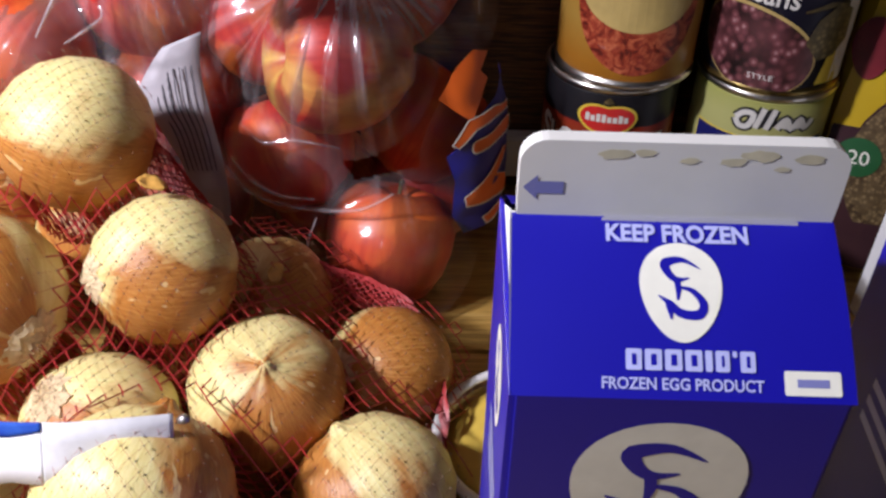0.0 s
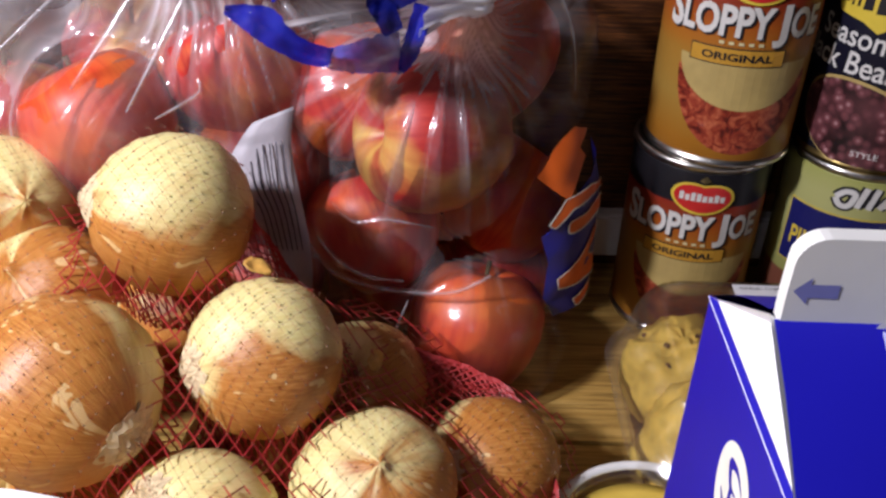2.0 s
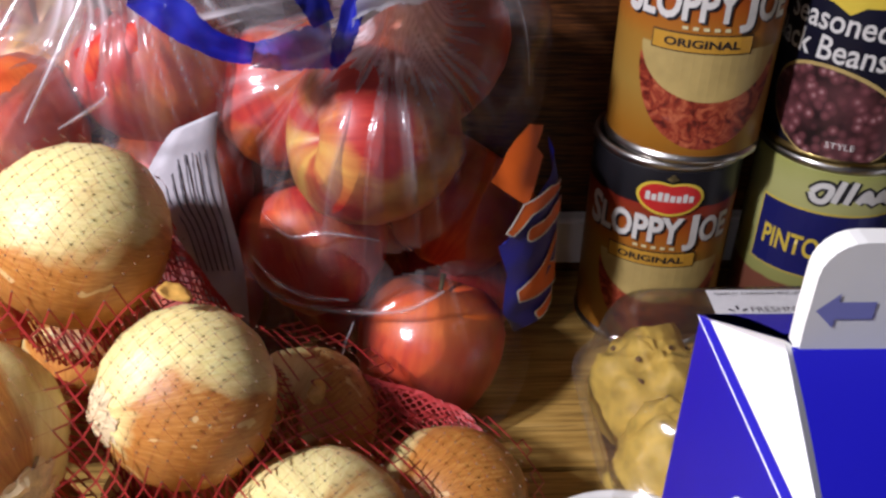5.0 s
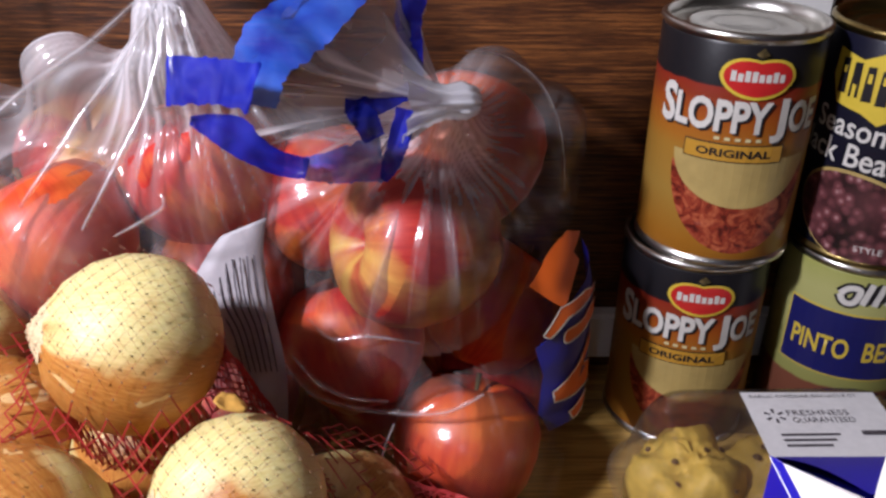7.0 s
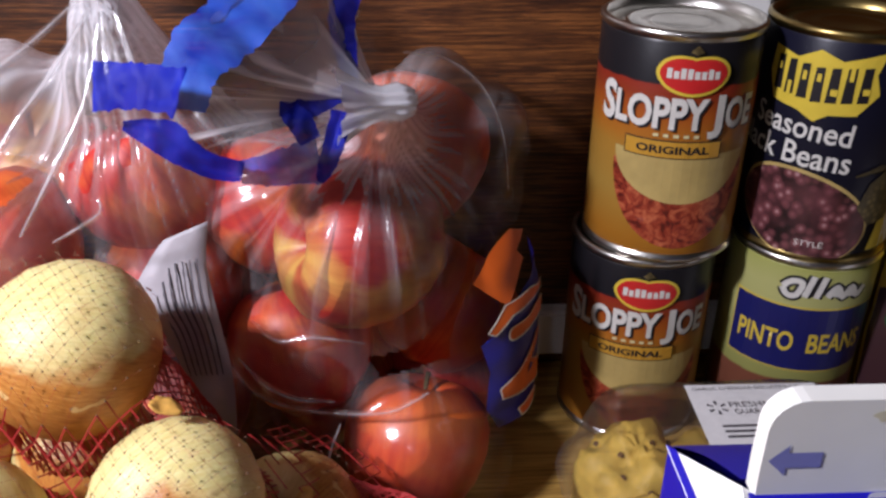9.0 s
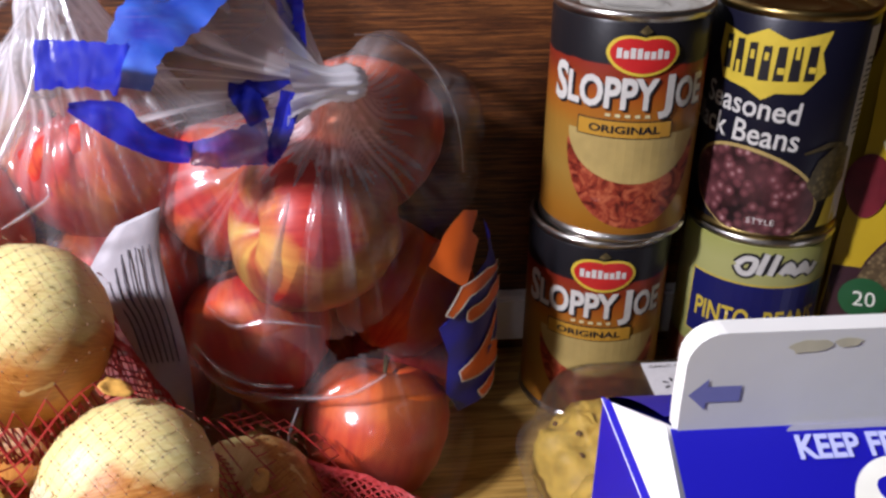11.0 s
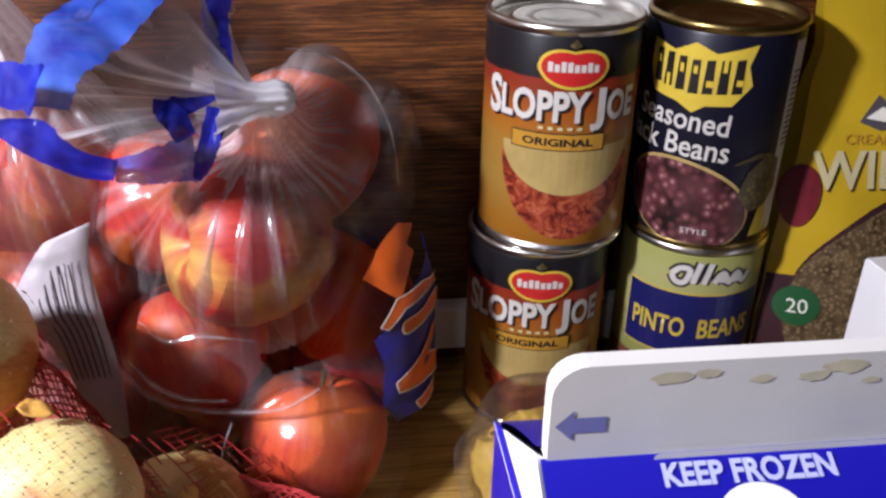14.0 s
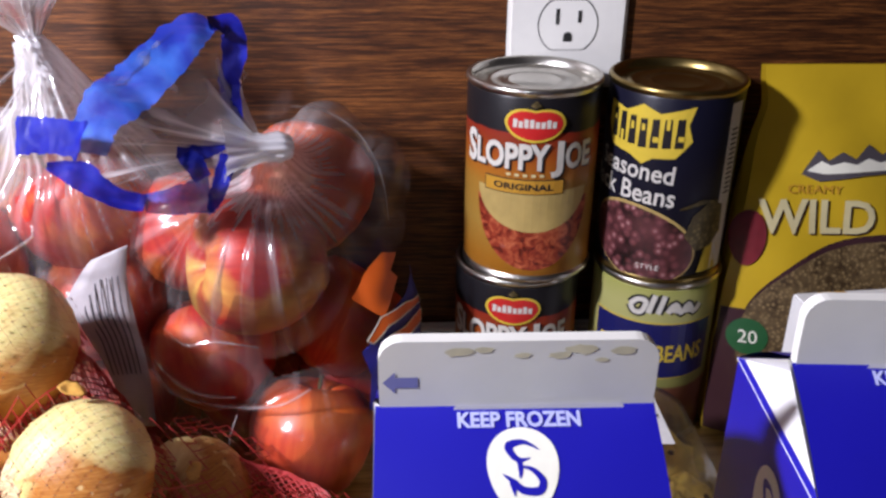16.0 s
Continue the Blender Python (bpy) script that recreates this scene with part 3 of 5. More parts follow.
print_on(b, "stalk_picture", outline(stroke([(0.018, 0.046), (0.030, 0.050), (0.042, 0.049)], [0.001, 0.003, 0.001])), M_POD, 4)
print_on(b, "yellow_field", outline([(0.033, 0.006), (0.048, 0.006), (0.048, 0.045), (0.038, 0.030), (0.036, 0.018)]), M_YELLOW, 2)
side = print_on(b, "side_panel", outline(rect(0.0425, 0.006, 0.053, 0.104)), M_PAPER, 2)
for k in range(14):
    print_on(b, "code_bar", outline(rect(0.045, 0.052 + 0.0028 * k, 0.051, 0.0532 + 0.0028 * k)), M_INK, 3)


# ---- blue cartons ----
CW, CS, CF, CT = 0.0342, 0.2032, 0.2242, 0.2422


def emblem(front, cx, cy, rx, ry, m, lift):
    def over(more):
        return (lambda y: lift(y) + more) if callable(lift) else lift + more

    part("emblem", lay(outline(egg(cx, cy, rx, ry)), m, lift), M_CREAM, front)
    s = rx
    strokes = (
        (((0.50, 0.46), (0.07, 0.64), (-0.34, 0.57), (-0.31, 0.39), (-0.10, 0.23), (0.23, 0.27)), (0.02, 0.14, 0.26, 0.20, 0.16, 0.02)),
        (((-0.10, 0.25), (-0.07, 0.02), (-0.10, -0.18)), (0.16, 0.14, 0.05)),
        (((-0.04, 0.08), (0.28, 0.0), (0.52, -0.25), (0.39, -0.46), (-0.04, -0.44), (-0.30, -0.25), (-0.58, -0.09)), (0.06, 0.14, 0.20, 0.24, 0.22, 0.16, 0.02)),
        (((-0.33, -0.26), (-0.30, -0.42), (-0.28, -0.56)), (0.18, 0.12, 0.03)),
    )
    for k, (line, widths) in enumerate(strokes):
        part("emblem_stroke", lay(outline(stroke([(cx + x * s, cy + y * ry) for x, y in line], [w * s for w in widths], 5)), m, over(0.00006 + 0.00004 * k)), M_CARTON, front)


def carton(label, m, marks=True):
    c = thing("egg_carton", label, "carton", m, "blue cartons on the counter")
    w = CW
    bm = box(-w, -w, 0, w, w, CS)
    top = [f for f in bm.faces if f.normal.z > 0.9]
    bmesh.ops.delete(bm, geom=top, context="FACES")
    bmesh.ops.bevel(bm, geom=[e for e in bm.edges if abs(e.verts[0].co.z - e.verts[1].co.z) > 0.1], offset=0.0015, segments=2, affect="EDGES")
    body = part("body", bm, M_CARTON, c)
    # sloping roof panels, front and back
    for s in (-1, 1):
        bm = bmesh.new()
        n = 8
        rows = []
        for j in range(n + 1):
            k = j / n
            y, z = s * (w * (1 - k) + 0.0016 * k), CS + (CF - CS) * k + 0.0016 * math.sin(math.pi * k)
            rows.append([bm.verts.new((x * (w - 0.0004 * k), y, z)) for x in (-1, -0.5, 0, 0.5, 1)])
        for a, b2 in zip(rows, rows[1:]):
            for i in range(4):
                bm.faces.new((a[i], a[i + 1], b2[i + 1], b2[i]))
        bmesh.ops.recalc_face_normals(bm, faces=bm.faces)
        roof = part("roof_panel", bm, M_CARTON, c, smooth=True)
        if s < 0:
            front_roof = roof
    # folded gable ends: white board, with the blue print turning over the shoulder
    for s in (-1, 1):
        inner = (s * (w - 0.009), 0, CF - 0.006)
        fl, bl, tp = (s * w, -w, CS), (s * w, w, CS), (s * w, 0, CF)
        bm = bmesh.new()
        vs = [bm.verts.new(p) for p in (fl, bl, tp, inner)]
        bm.faces.new((vs[0], vs[1], vs[3]))
        bm.faces.new((vs[0], vs[3], vs[2]))
        bm.faces.new((vs[1], vs[2], vs[3]))
        fold = part("gable_fold", bm, M_BOARD, c, "white folded gable end")
        if s < 0:
            T, F, I = Vector(tp), Vector(fl), Vector(inner)
            ax = (F - T).normalized()
            nn = (I - T).cross(ax).normalized()
            nn = nn if nn.x < 0 else -nn
            ay = nn.cross(ax)
            if ay.dot(I - T) < 0:
                ay, ax = -ay, ax
            base = T.lerp(F, 0.50).lerp(I, 0.30)
            gm = Matrix(((ax.x, -ay.x, nn.x, base.x), (ax.y, -ay.y, nn.y, base.y), (ax.z, -ay.z, nn.z, base.z), (0, 0, 0, 1)))
            part("lettering", lay(lettering("TO OPEN", 0.0150, 0.0026, 0, 0), gm, 0.0003), M_ARROW, fold)
        bm = bmesh.new()
        q = 0.10
        mid = lambda p: tuple(p[i] + (inner[i] - p[i]) * q for i in range(3))
        a0, b0 = mid(fl), mid(bl)
        vs = [bm.verts.new((p[0], p[1], p[2] + 0.0004)) for p in (fl, bl, b0, a0)]
        bm.faces.new(vs)
        part("blue_edge", bm, M_CARTON, c)
    # sealed fin
    fin = bmesh.new()
    pts = round_rect(-w + 0.0013, CF - 0.001, w - 0.0005, CT, 0.0055)
    pts = [(x, z if z > CF + 0.004 else min(z, CF - 0.001)) for x, z in pts]
    f0 = [fin.verts.new((x, -0.0019, z)) for x, z in pts]
    f1 = [fin.verts.new((x, 0.0019, z)) for x, z in pts]
    fin.faces.new(f0)
    fin.faces.new(f1[::-1])
    for k in range(len(pts)):
        j = (k + 1) % len(pts)
        fin.faces.new((f0[j], f0[k], f1[k], f1[j]))
    bmesh.ops.recalc_face_normals(fin, faces=fin.faces)
    fin_ob = part("fin", fin, M_FIN, c, "grey-white sealed top edge")
    up = Matrix(((1, 0, 0, 0), (0, 0, -1, -0.0019), (0, 1, 0, 0), (0, 0, 0, 1)))
    part("seal_lip", lay(outline(round_rect(-0.0150, CF - 0.0020, w - 0.008, CF + 0.0006, 0.001)), up, 0.0009), M_BOARD, fin_ob)
    arrow = [(-0.0320, CF + 0.0068), (-0.0290, CF + 0.0098), (-0.0290, CF + 0.0083), (-0.0236, CF + 0.0083), (-0.0236, CF + 0.0053), (-0.0290, CF + 0.0053), (-0.0290, CF + 0.0038)]
    if marks:
        part("arrow_print", lay(outline(arrow), up, 0.00012), M_ARROW, fin_ob)
        rng = random.Random(5)
        for x, z, r in ((-0.014, 0.0150, 0.0035), (-0.008, 0.0155, 0.0022), (0.001, 0.0140, 0.002), (0.010, 0.0140, 0.0028), (0.015, 0.0155, 0.0035), (0.025, 0.0150, 0.0030), (0.020, 0.0125, 0.0016)):
            pts = [(x + r * (0.8 + 0.4 * rng.random()) * math.cos(a), CF + z + r * 0.35 * (0.7 + 0.6 * rng.random()) * math.sin(a)) for a in (2 * math.pi * k / 14 for k in range(14))]
            part("stain", lay(outline(pts), up, 0.0001), M_STAIN, fin_ob)
    # print on the front roof panel: local x across, y up the slope
    slope = Vector((0, w, CF - CS))
    length = slope.length
    slope.normalize()
    nrm = Vector((1, 0, 0)).cross(slope)
    m = Matrix(((1, slope.x, nrm.x, 0), (0, slope.y, nrm.y, -w), (0, slope.z, nrm.z, CS), (0, 0, 0, 1)))
    m = m @ Matrix.Diagonal((1, length / 0.040, 1, 1))
    def lift(y):
        k = min(1.0, max(0.0, y / 0.040))
        return 0.00022 + (0.0016 * math.sin(math.pi * k) * w + 0.0016 * k * (CF - CS)) / length

    def ink(y):
        return lift(y) + 0.00008

    part("lettering", lay(lettering("KEEP FROZEN", 0.0295, 0.0042, 0.0005, 0.0345, bold=0.035), m, lift), M_CREAM_BLUE, front_roof)
    emblem(front_roof, 0.0005, 0.0218, 0.0083, 0.0106, m, lift)
    x = -0.0112
    for wd in (0.0032, 0.0034, 0.0034, 0.0034, 0.0014, 0.0028, 0.0009, 0.0030):
        part("brand_bar", lay(outline(round_rect(x, 0.0056 if wd > 0.001 else 0.0085, x + wd, 0.0098, 0.0004)), m, lift), M_CREAM_BLUE, front_roof)
        if wd > 0.002:
            part("brand_gap", lay(outline(rect(x + 0.0012, 0.0066, x + wd - 0.0011, 0.0088)), m, ink), M_CARTON, front_roof)
        x += wd + 0.0006
    part("lettering", lay(lettering("FROZEN EGG PRODUCT", 0.0320, 0.0024, 0.0, 0.0030, bold=0.02), m, lift), M_CREAM_BLUE, front_roof)
    part("code_box", lay(outline(round_rect(0.0200, 0.0014, 0.0312, 0.0062, 0.0005)), m, lift), M_CREAM, front_roof)
    part("code_bar", lay(outline(rect(0.0225, 0.0030, 0.0288, 0.0046)), m, ink), M_ARROW, front_roof)
    # the larger emblem below, and the one on the side
    fm = Matrix(((1, 0, 0, 0), (0, 0, -1, -w), (0, 1, 0, 0), (0, 0, 0, 1)))
    emblem(body, -0.001, CS - 0.028, 0.0185, 0.0215, fm, 0.00015)
    sm = Matrix(((0, 0, -1, -w), (-1, 0, 0, 0), (0, 1, 0, 0), (0, 0, 0, 1)))
    emblem(body, 0.006, CS - 0.024, 0.0100, 0.0140, sm, 0.00015)
    for k in range(3):
        part("small_print", lay(outline(rect(-0.010, CS - 0.052 - 0.006 * k, 0.020, CS - 0.049 - 0.006 * k)), sm, 0.00015), M_CREAM_BLUE, body)
    return c


carton("blue and white gable-top carton of frozen egg, stained top edge", pose(0.0520, 0.1600, 0, 0, 0, -1))
carton("blue and white gable-top carton of frozen egg, clean top", pose(0.1570, 0.1660, 0, 0, 0, -4) @ Matrix.Diagonal((1, 1, 1.02, 1)), False)

# white carton with an orange stripe, behind the blue ones
wc = thing("white_carton", "white box with an orange stripe behind the blue cartons", "carton", pose(0.2840, 0.3740, 0, 0, 0, 4))
wb = part("body", box(-0.047, -0.019, 0, 0.047, 0.019, 0.1255, 0.001), M_BOARD, wc)
lid_m = Matrix.Translation((0, 0, 0.1255))
part("stripe", lay(outline([(-0.034, 0.0175), (-0.019, 0.0175), (-0.008, -0.004), (0.046, -0.004), (0.046, -0.014), (-0.014, -0.014)]), lid_m, 0.0004), M_GOLD, wb, "orange stripe")
for k in range(5):
    part("print_bar", lay(outline(rect(-0.011 + 0.011 * k, 0.006, -0.003 + 0.011 * k, 0.010)), lid_m, 0.0004), M_INK, wb)

# ---- yellow pouch ----
pouch = thing("rice_pouch", "glossy yellow pouch of wild rice mix standing on the counter", "food pouch", pose(0.3120, 0.4430, 0.002, -8, 0, 0))


def pouch_depth(x, z):
    k = max(0, 1 - abs(x / 0.095) ** 3)
    return 0.003 + 0.030 * k * max(0.0, min(1, (0.227 - z) / 0.16)) + 0.0016 * math.sin(90 * x + 60 * z) * min(1, (0.227 - z) / 0.03)


def pouch_half(z):
    return 0.093 - 0.017 * min(1, max(0, (z - 0.06) / 0.14)) - 0.003 * math.exp(-((z - 0.205) / 0.012) ** 2)


def pouch_sheet(z0, z1, mat, name, lift=0.0, xs=(-1, 1)):
    bm = bmesh.new()
    nx, nz = 28, 30
    for side in (-1, 1):
        if side == 1 and lift:
            continue
        g = []
        for j in range(nz + 1):
            z = z0 + (z1 - z0) * j / nz
            row = []
            for i in range(nx + 1):
                k = xs[0] + (xs[1] - xs[0]) * i / nx
                x = k * pouch_half(z)
                row.append(bm.verts.new((x, side * (pouch_depth(x, z) + lift), z)))
            g.append(row)
        for j in range(nz):
            for i in range(nx):
                q = (g[j][i], g[j][i + 1], g[j + 1][i + 1], g[j + 1][i])
                bm.faces.new(q if side < 0 else q[::-1])
    return part(name, bm, mat, pouch, smooth=True)


pouch_body = pouch_sheet(0.0, 0.227, M_POUCH, "body")
pouch_sheet(0.0005, 0.084, M_POUCH_DARK, "dark_base", 0.0005, (-0.995, 0.995))


def on_pouch(name, pts_or_bm, mat, lift):
    bm = pts_or_bm if isinstance(pts_or_bm, bmesh.types.BMesh) else outline(pts_or_bm)
    for v in bm.verts:
        v.co = (v.co.x, -(pouch_depth(v.co.x, v.co.y) + lift), v.co.y)
    return part(name, bm, mat, pouch_body)


on_pouch("bowl_edge", [(x * 0.985, 0.060 + (z - 0.060) * 1.06) for x, z in oval(0, 0.062, 0.083, 0.066, 50) if z > 0.02], M_POUCH_DARK, 0.0009)
on_pouch("rice_picture", [(x * 0.985, z) for x, z in oval(0, 0.062, 0.083, 0.066, 50) if z > 0.03], M_RICE, 0.0013)
on_pouch("berry_picture", egg(-0.0800, 0.128, 0.0095, 0.0170), M_CRANBERRY, 0.0017)
on_pouch("badge", oval(-0.076, 0.068, 0.0110, 0.0110, 30), M_GREEN, 0.0020)
on_pouch("lettering", lettering("20", 0.0100, 0.0078, -0.076, 0.068), M_CREAM, 0.0024)
for dx, dz, mat, lf in ((0.001, -0.001, M_POUCH_DARK, 0.0012), (0, 0, M_PALE_GOLD, 0.0018)):
    on_pouch("lettering", lettering("WILD RICE", 0.128, 0.0200, -0.012 + dx, 0.1420 + dz, bold=0.02), mat, lf)
on_pouch("lettering", lettering("CREAMY", 0.030, 0.0050, -0.044, 0.1575), M_GOLD, 0.0014)
mark = [(x - 0.006, z - 0.012) for x, z in [(-0.046, 0.178), (-0.038, 0.192), (-0.032, 0.186), (-0.024, 0.191), (-0.016, 0.187), (-0.008, 0.195), (0.0, 0.189), (0.010, 0.193), (0.018, 0.186), (0.022, 0.187), (0.022, 0.179), (-0.010, 0.1775), (-0.036, 0.174)]]
on_pouch("brand_mark", mark, M_INK, 0.0012)
on_pouch("brand_mark", [(-0.018 + (x + 0.018) * 0.92, 0.1702 + (z - 0.171) * 0.42) for x, z in mark], M_CREAM, 0.0016)
on_pouch("seal_dot", oval(0.030, 0.212, 0.008, 0.006, 20), M_INK, 0.0014)

# ---- biscuit box ----
shell = thing("biscuit_box", "clear plastic box of cheddar biscuits with a paper label", "clamshell box", pose(0.1170, 0.3470, 0))


def tray(levels, hx, hy, rad, name, close=False):
    bm = bmesh.new()
    rings = []
    for z, inset in levels:
        pts = round_rect(-hx + inset, -hy + inset, hx - inset, hy - inset, max(0.004, rad - inset * 0.6), 7)
        rings.append([bm.verts.new((x, y, z)) for x, y in pts])
    n = len(rings[0])
    for a, b2 in zip(rings, rings[1:]):
        for k in range(n):
            j = (k + 1) % n
            bm.faces.new((a[k], a[j], b2[j], b2[k]))
    if close:
        bm.faces.new(rings[-1])
    return part(name, bm, M_SHELL, shell, smooth=True)


M_FOLD = film_clear("film_fold", 0.02, 0.16)
M_FLAKE = plain("onion_flake", (0.70, 0.38, 0.08), 0.5, vary=0.3, scale=300)
M_SHELL = film_clear("shell_plastic", 0.05, 0.16)
tray([(0.031, -0.001), (0.030, 0.004), (0.004, 0.011), (0.0008, 0.016)], 0.074, 0.061, 0.032, "base", True)
tray([(0.032, -0.001), (0.033, 0.003), (0.060, 0.009), (0.067, 0.012), (0.0700, 0.018), (0.0690, 0.024)], 0.074, 0.061, 0.032, "lid", True)
label_bm = outline([(-0.018, -0.010), (0.046, -0.012), (0.046, 0.040), (-0.016, 0.041)])
note = part("paper_label", lay(label_bm, Matrix.Translation((0, 0, 0.0712)), 0), M_PAPER, shell, "white paper label")
sm = Matrix.Translation((0, 0, 0.0712))
part("lettering", lay(lettering("GARLIC CHEDDAR BISCUITS 8 CT", 0.050, 0.0022, 0.012, 0.0375), sm, 0.0003), M_INK, note)
part("lettering", lay(lettering("FRESHNESS", 0.028, 0.0038, 0.014, 0.0255), sm, 0.0003), M_INK, note)
part("lettering", lay(lettering("GUARANTEED", 0.028, 0.0036, 0.015, 0.0205), sm, 0.0003), M_INK, note)
for k in range(6):
    a = radians(60 * k + 30)
    part("spark_print", lay(outline(stroke([(-0.006 + 0.002 * math.cos(a), 0.0235 + 0.002 * math.sin(a)), (-0.006 + 0.0048 * math.cos(a), 0.0235 + 0.0048 * math.sin(a))], [0.0009, 0.0014])), sm, 0.0003), M_INK, note)
for k in range(3):
    part("print_bar", lay(outline(rect(-0.008, 0.010 - 0.0035 * k, 0.018 - 0.003 * k, 0.0115 - 0.0035 * k)), sm, 0.0003), M_INK, note)
part("print_bar", lay(outline(rect(0.028, 0.010, 0.044, 0.013)), sm, 0.0003), M_INK, note)


def biscuit_mesh(seed):
    def rough(a, p):
        v = Vector(p)
        k = 1 + 0.22 * noise.noise(v * 60 + Vector((seed, 0, 0))) + 0.09 * noise.noise(v * 170 + Vector((0, seed, 0))) + 0.05 * noise.noise(v * 420 + Vector((0, 0, seed)))
        return v * k
    prof = [(0, 0.002), (0.018, 0.0), (0.026, 0.006), (0.028, 0.011), (0.0285, 0.016), (0.0275, 0.022), (0.026, 0.028), (0.0235, 0.0325), (0.021, 0.036), (0.017, 0.0395), (0.013, 0.042), (0.0095, 0.0435), (0.006, 0.0445), (0.003, 0.0449), (0, 0.045)]
    return mesh_of("biscuit", lathe(prof, 44, rough), M_BISCUIT, True)


rng = random.Random(3)
for k, (x, y) in enumerate([(-0.044, -0.026), (-0.043, 0.027), (0.006, -0.027), (0.005, 0.026), (0.050, -0.022), (0.049, 0.027)]):
    bis = thing("biscuit", "golden cheddar biscuit with brown flecks inside the clear box", "biscuit", pose(0.1180 + x * 0.90, 0.347 + y * 0.95, 0.0055, 0, 0, 60 * k), "biscuits in the box")
    part("crust", biscuit_mesh(k * 7.3), M_BISCUIT, bis)
    for _ in range(9):
        a, r = rng.random() * 6.28, 0.004 + 0.019 * rng.random()
        z = 0.046 - 0.010 * (r / 0.021) ** 2
        fl = part("fleck", lathe([(0, 0), (0.0015 * (0.6 + rng.random()), 0.0), (0.0012, 0.0012), (0, 0.0018)], 7), M_CRUMB, bis)
        fl.matrix_basis = pose(r * math.cos(a), r * math.sin(a), z - 0.002)

# ---- round tub ----
tub = thing("round_tub", "round clear tub of yellow spread beside the blue carton", "tub", pose(0.0455, 0.2640, 0))
part("cup", lathe([(0, 0.0006), (0.034, 0.0006), (0.037, 0.003), (0.0405, 0.026), (0.0430, 0.0275), (0.0430, 0.0300), (0.0395, 0.0305), (0.0385, 0.027)], 48), M_SHELL, tub, smooth=True)
part("rim", lathe([(0.0395, 0.0305), (0.0430, 0.0306), (0.0436, 0.0290), (0.0440, 0.0312), (0.0425, 0.0325), (0.0395, 0.0318), (0.0395, 0.0305)], 48), M_PLATE, tub, "white lid rim", smooth=True)
part("spread", lathe([(0, 0.002), (0.033, 0.002), (0.0375, 0.024), (0.030, 0.0265), (0.014, 0.0255), (0, 0.0265)], 40), M_MARG, tub, smooth=True)


# ---- onions ----
# the counter's lean under the loose heap
HEAP = Matrix.Translation((0.08, 0, 0.20)) @ pose(0, 0, 0, 0, -1.5, 0) @ Matrix.Translation((-0.08, 0, -0.20))


def settled(c, r):
    """The centre of a round thing in the heap, kept on the counter."""
    p = HEAP @ Vector(c)
    return (p.x, p.y, max(p.z, r * 0.97))


def onion_mesh(seed, mat):
    def wobble(a, p):
        v = Vector(p)
        return v * (1 + 0.035 * noise.noise(v * 1.6 + Vector((seed, seed, 0))) + 0.008 * math.sin(7 * a + seed))
    prof = [(0, -0.93), (0.10, -0.935), (0.30, -0.90), (0.55, -0.79), (0.79, -0.56), (0.95, -0.25), (1.0, 0.05), (0.96, 0.32), (0.83, 0.57), (0.63, 0.77), (0.42, 0.88), (0.24, 0.93), (0.13, 0.96), (0.09, 1.01), (0.05, 1.05), (0, 1.05)]
    return mesh_of("onion_body", lathe(prof, 40, wobble), mat, True)


def onion_root(seed):
    def ragged(a, p):
        v = Vector(p)
        k = noise.noise(Vector((math.cos(a) * 4, math.sin(a) * 4, seed * 2.3 + v.z * 9)))
        return Vector((v.x * (1 + 0.5 * k), v.y * (1 + 0.5 * k), v.z + 0.05 * k))
    return mesh_of("root", lathe([(0, -1.00), (0.06, -1.04), (0.09, -0.99), (0.13, -1.01), (0.17, -0.97), (0.22, -0.97), (0.27, -0.93), (0.32, -0.905), (0.30, -0.85)], 44, ragged), M_ROOT)


ONION_MESHES = [onion_mesh(1.7 * k, M_ONION) for k in range(5)]
TAN_MESH = onion_mesh(4.4, M_ONION_TAN)
TAN = (2, 6, 9, 13, 15)
ONION_ROOTS = [onion_root(k) for k in range(3)]
# centre, radius, way in which the root end points
ONIONS = [
    ((-0.153, 0.336, 0.142), 0.0335, (-0.88, -0.25, 0.35)),
    ((-0.113, 0.294, 0.102), 0.0315, (-0.80, -0.52, 0.25)),
    ((-0.182, 0.272, 0.104), 0.0365, (0.8, -0.5, -0.15)),
    ((-0.219, 0.352, 0.088), 0.0330, (0.2, 0.5, -0.8)),
    ((-0.247, 0.385, 0.115), 0.0340, (-0.5, 0.5, -0.4)),
    ((-0.070, 0.264, 0.060), 0.0325, (-0.1, 0.4, -0.9)),
    ((-0.024, 0.300, 0.036), 0.0310, (-0.62, -0.45, 0.45)),
    ((-0.134, 0.245, 0.060), 0.0320, (-0.4, -0.2, 0.75)),
    ((-0.080, 0.335, 0.052), 0.0300, (0.3, 0.8, -0.4)),
    ((-0.162, 0.352, 0.078), 0.0300, (0.1, 0.8, 0.3)),
    ((-0.104, 0.198, 0.076), 0.0350, (-0.2, -0.6, -0.5)),
    ((-0.024, 0.226, 0.042), 0.0330, (0.4, -0.3, -0.7)),
    ((-0.190, 0.285, 0.034), 0.0330, (0, 0, -1)),
    ((-0.125, 0.305, 0.033), 0.0320, (0, 0.2, -1)),
    ((-0.095, 0.200, 0.033), 0.0315, (0.2, 0, -1)),
    ((-0.240, 0.370, 0.038), 0.0330, (0, 0, -1)),
    ((-0.165, 0.210, 0.034), 0.0330, (0, 0.4, -1)),
]
ONIONS = [(settled(c, r), r, way) for c, r, way in ONIONS]
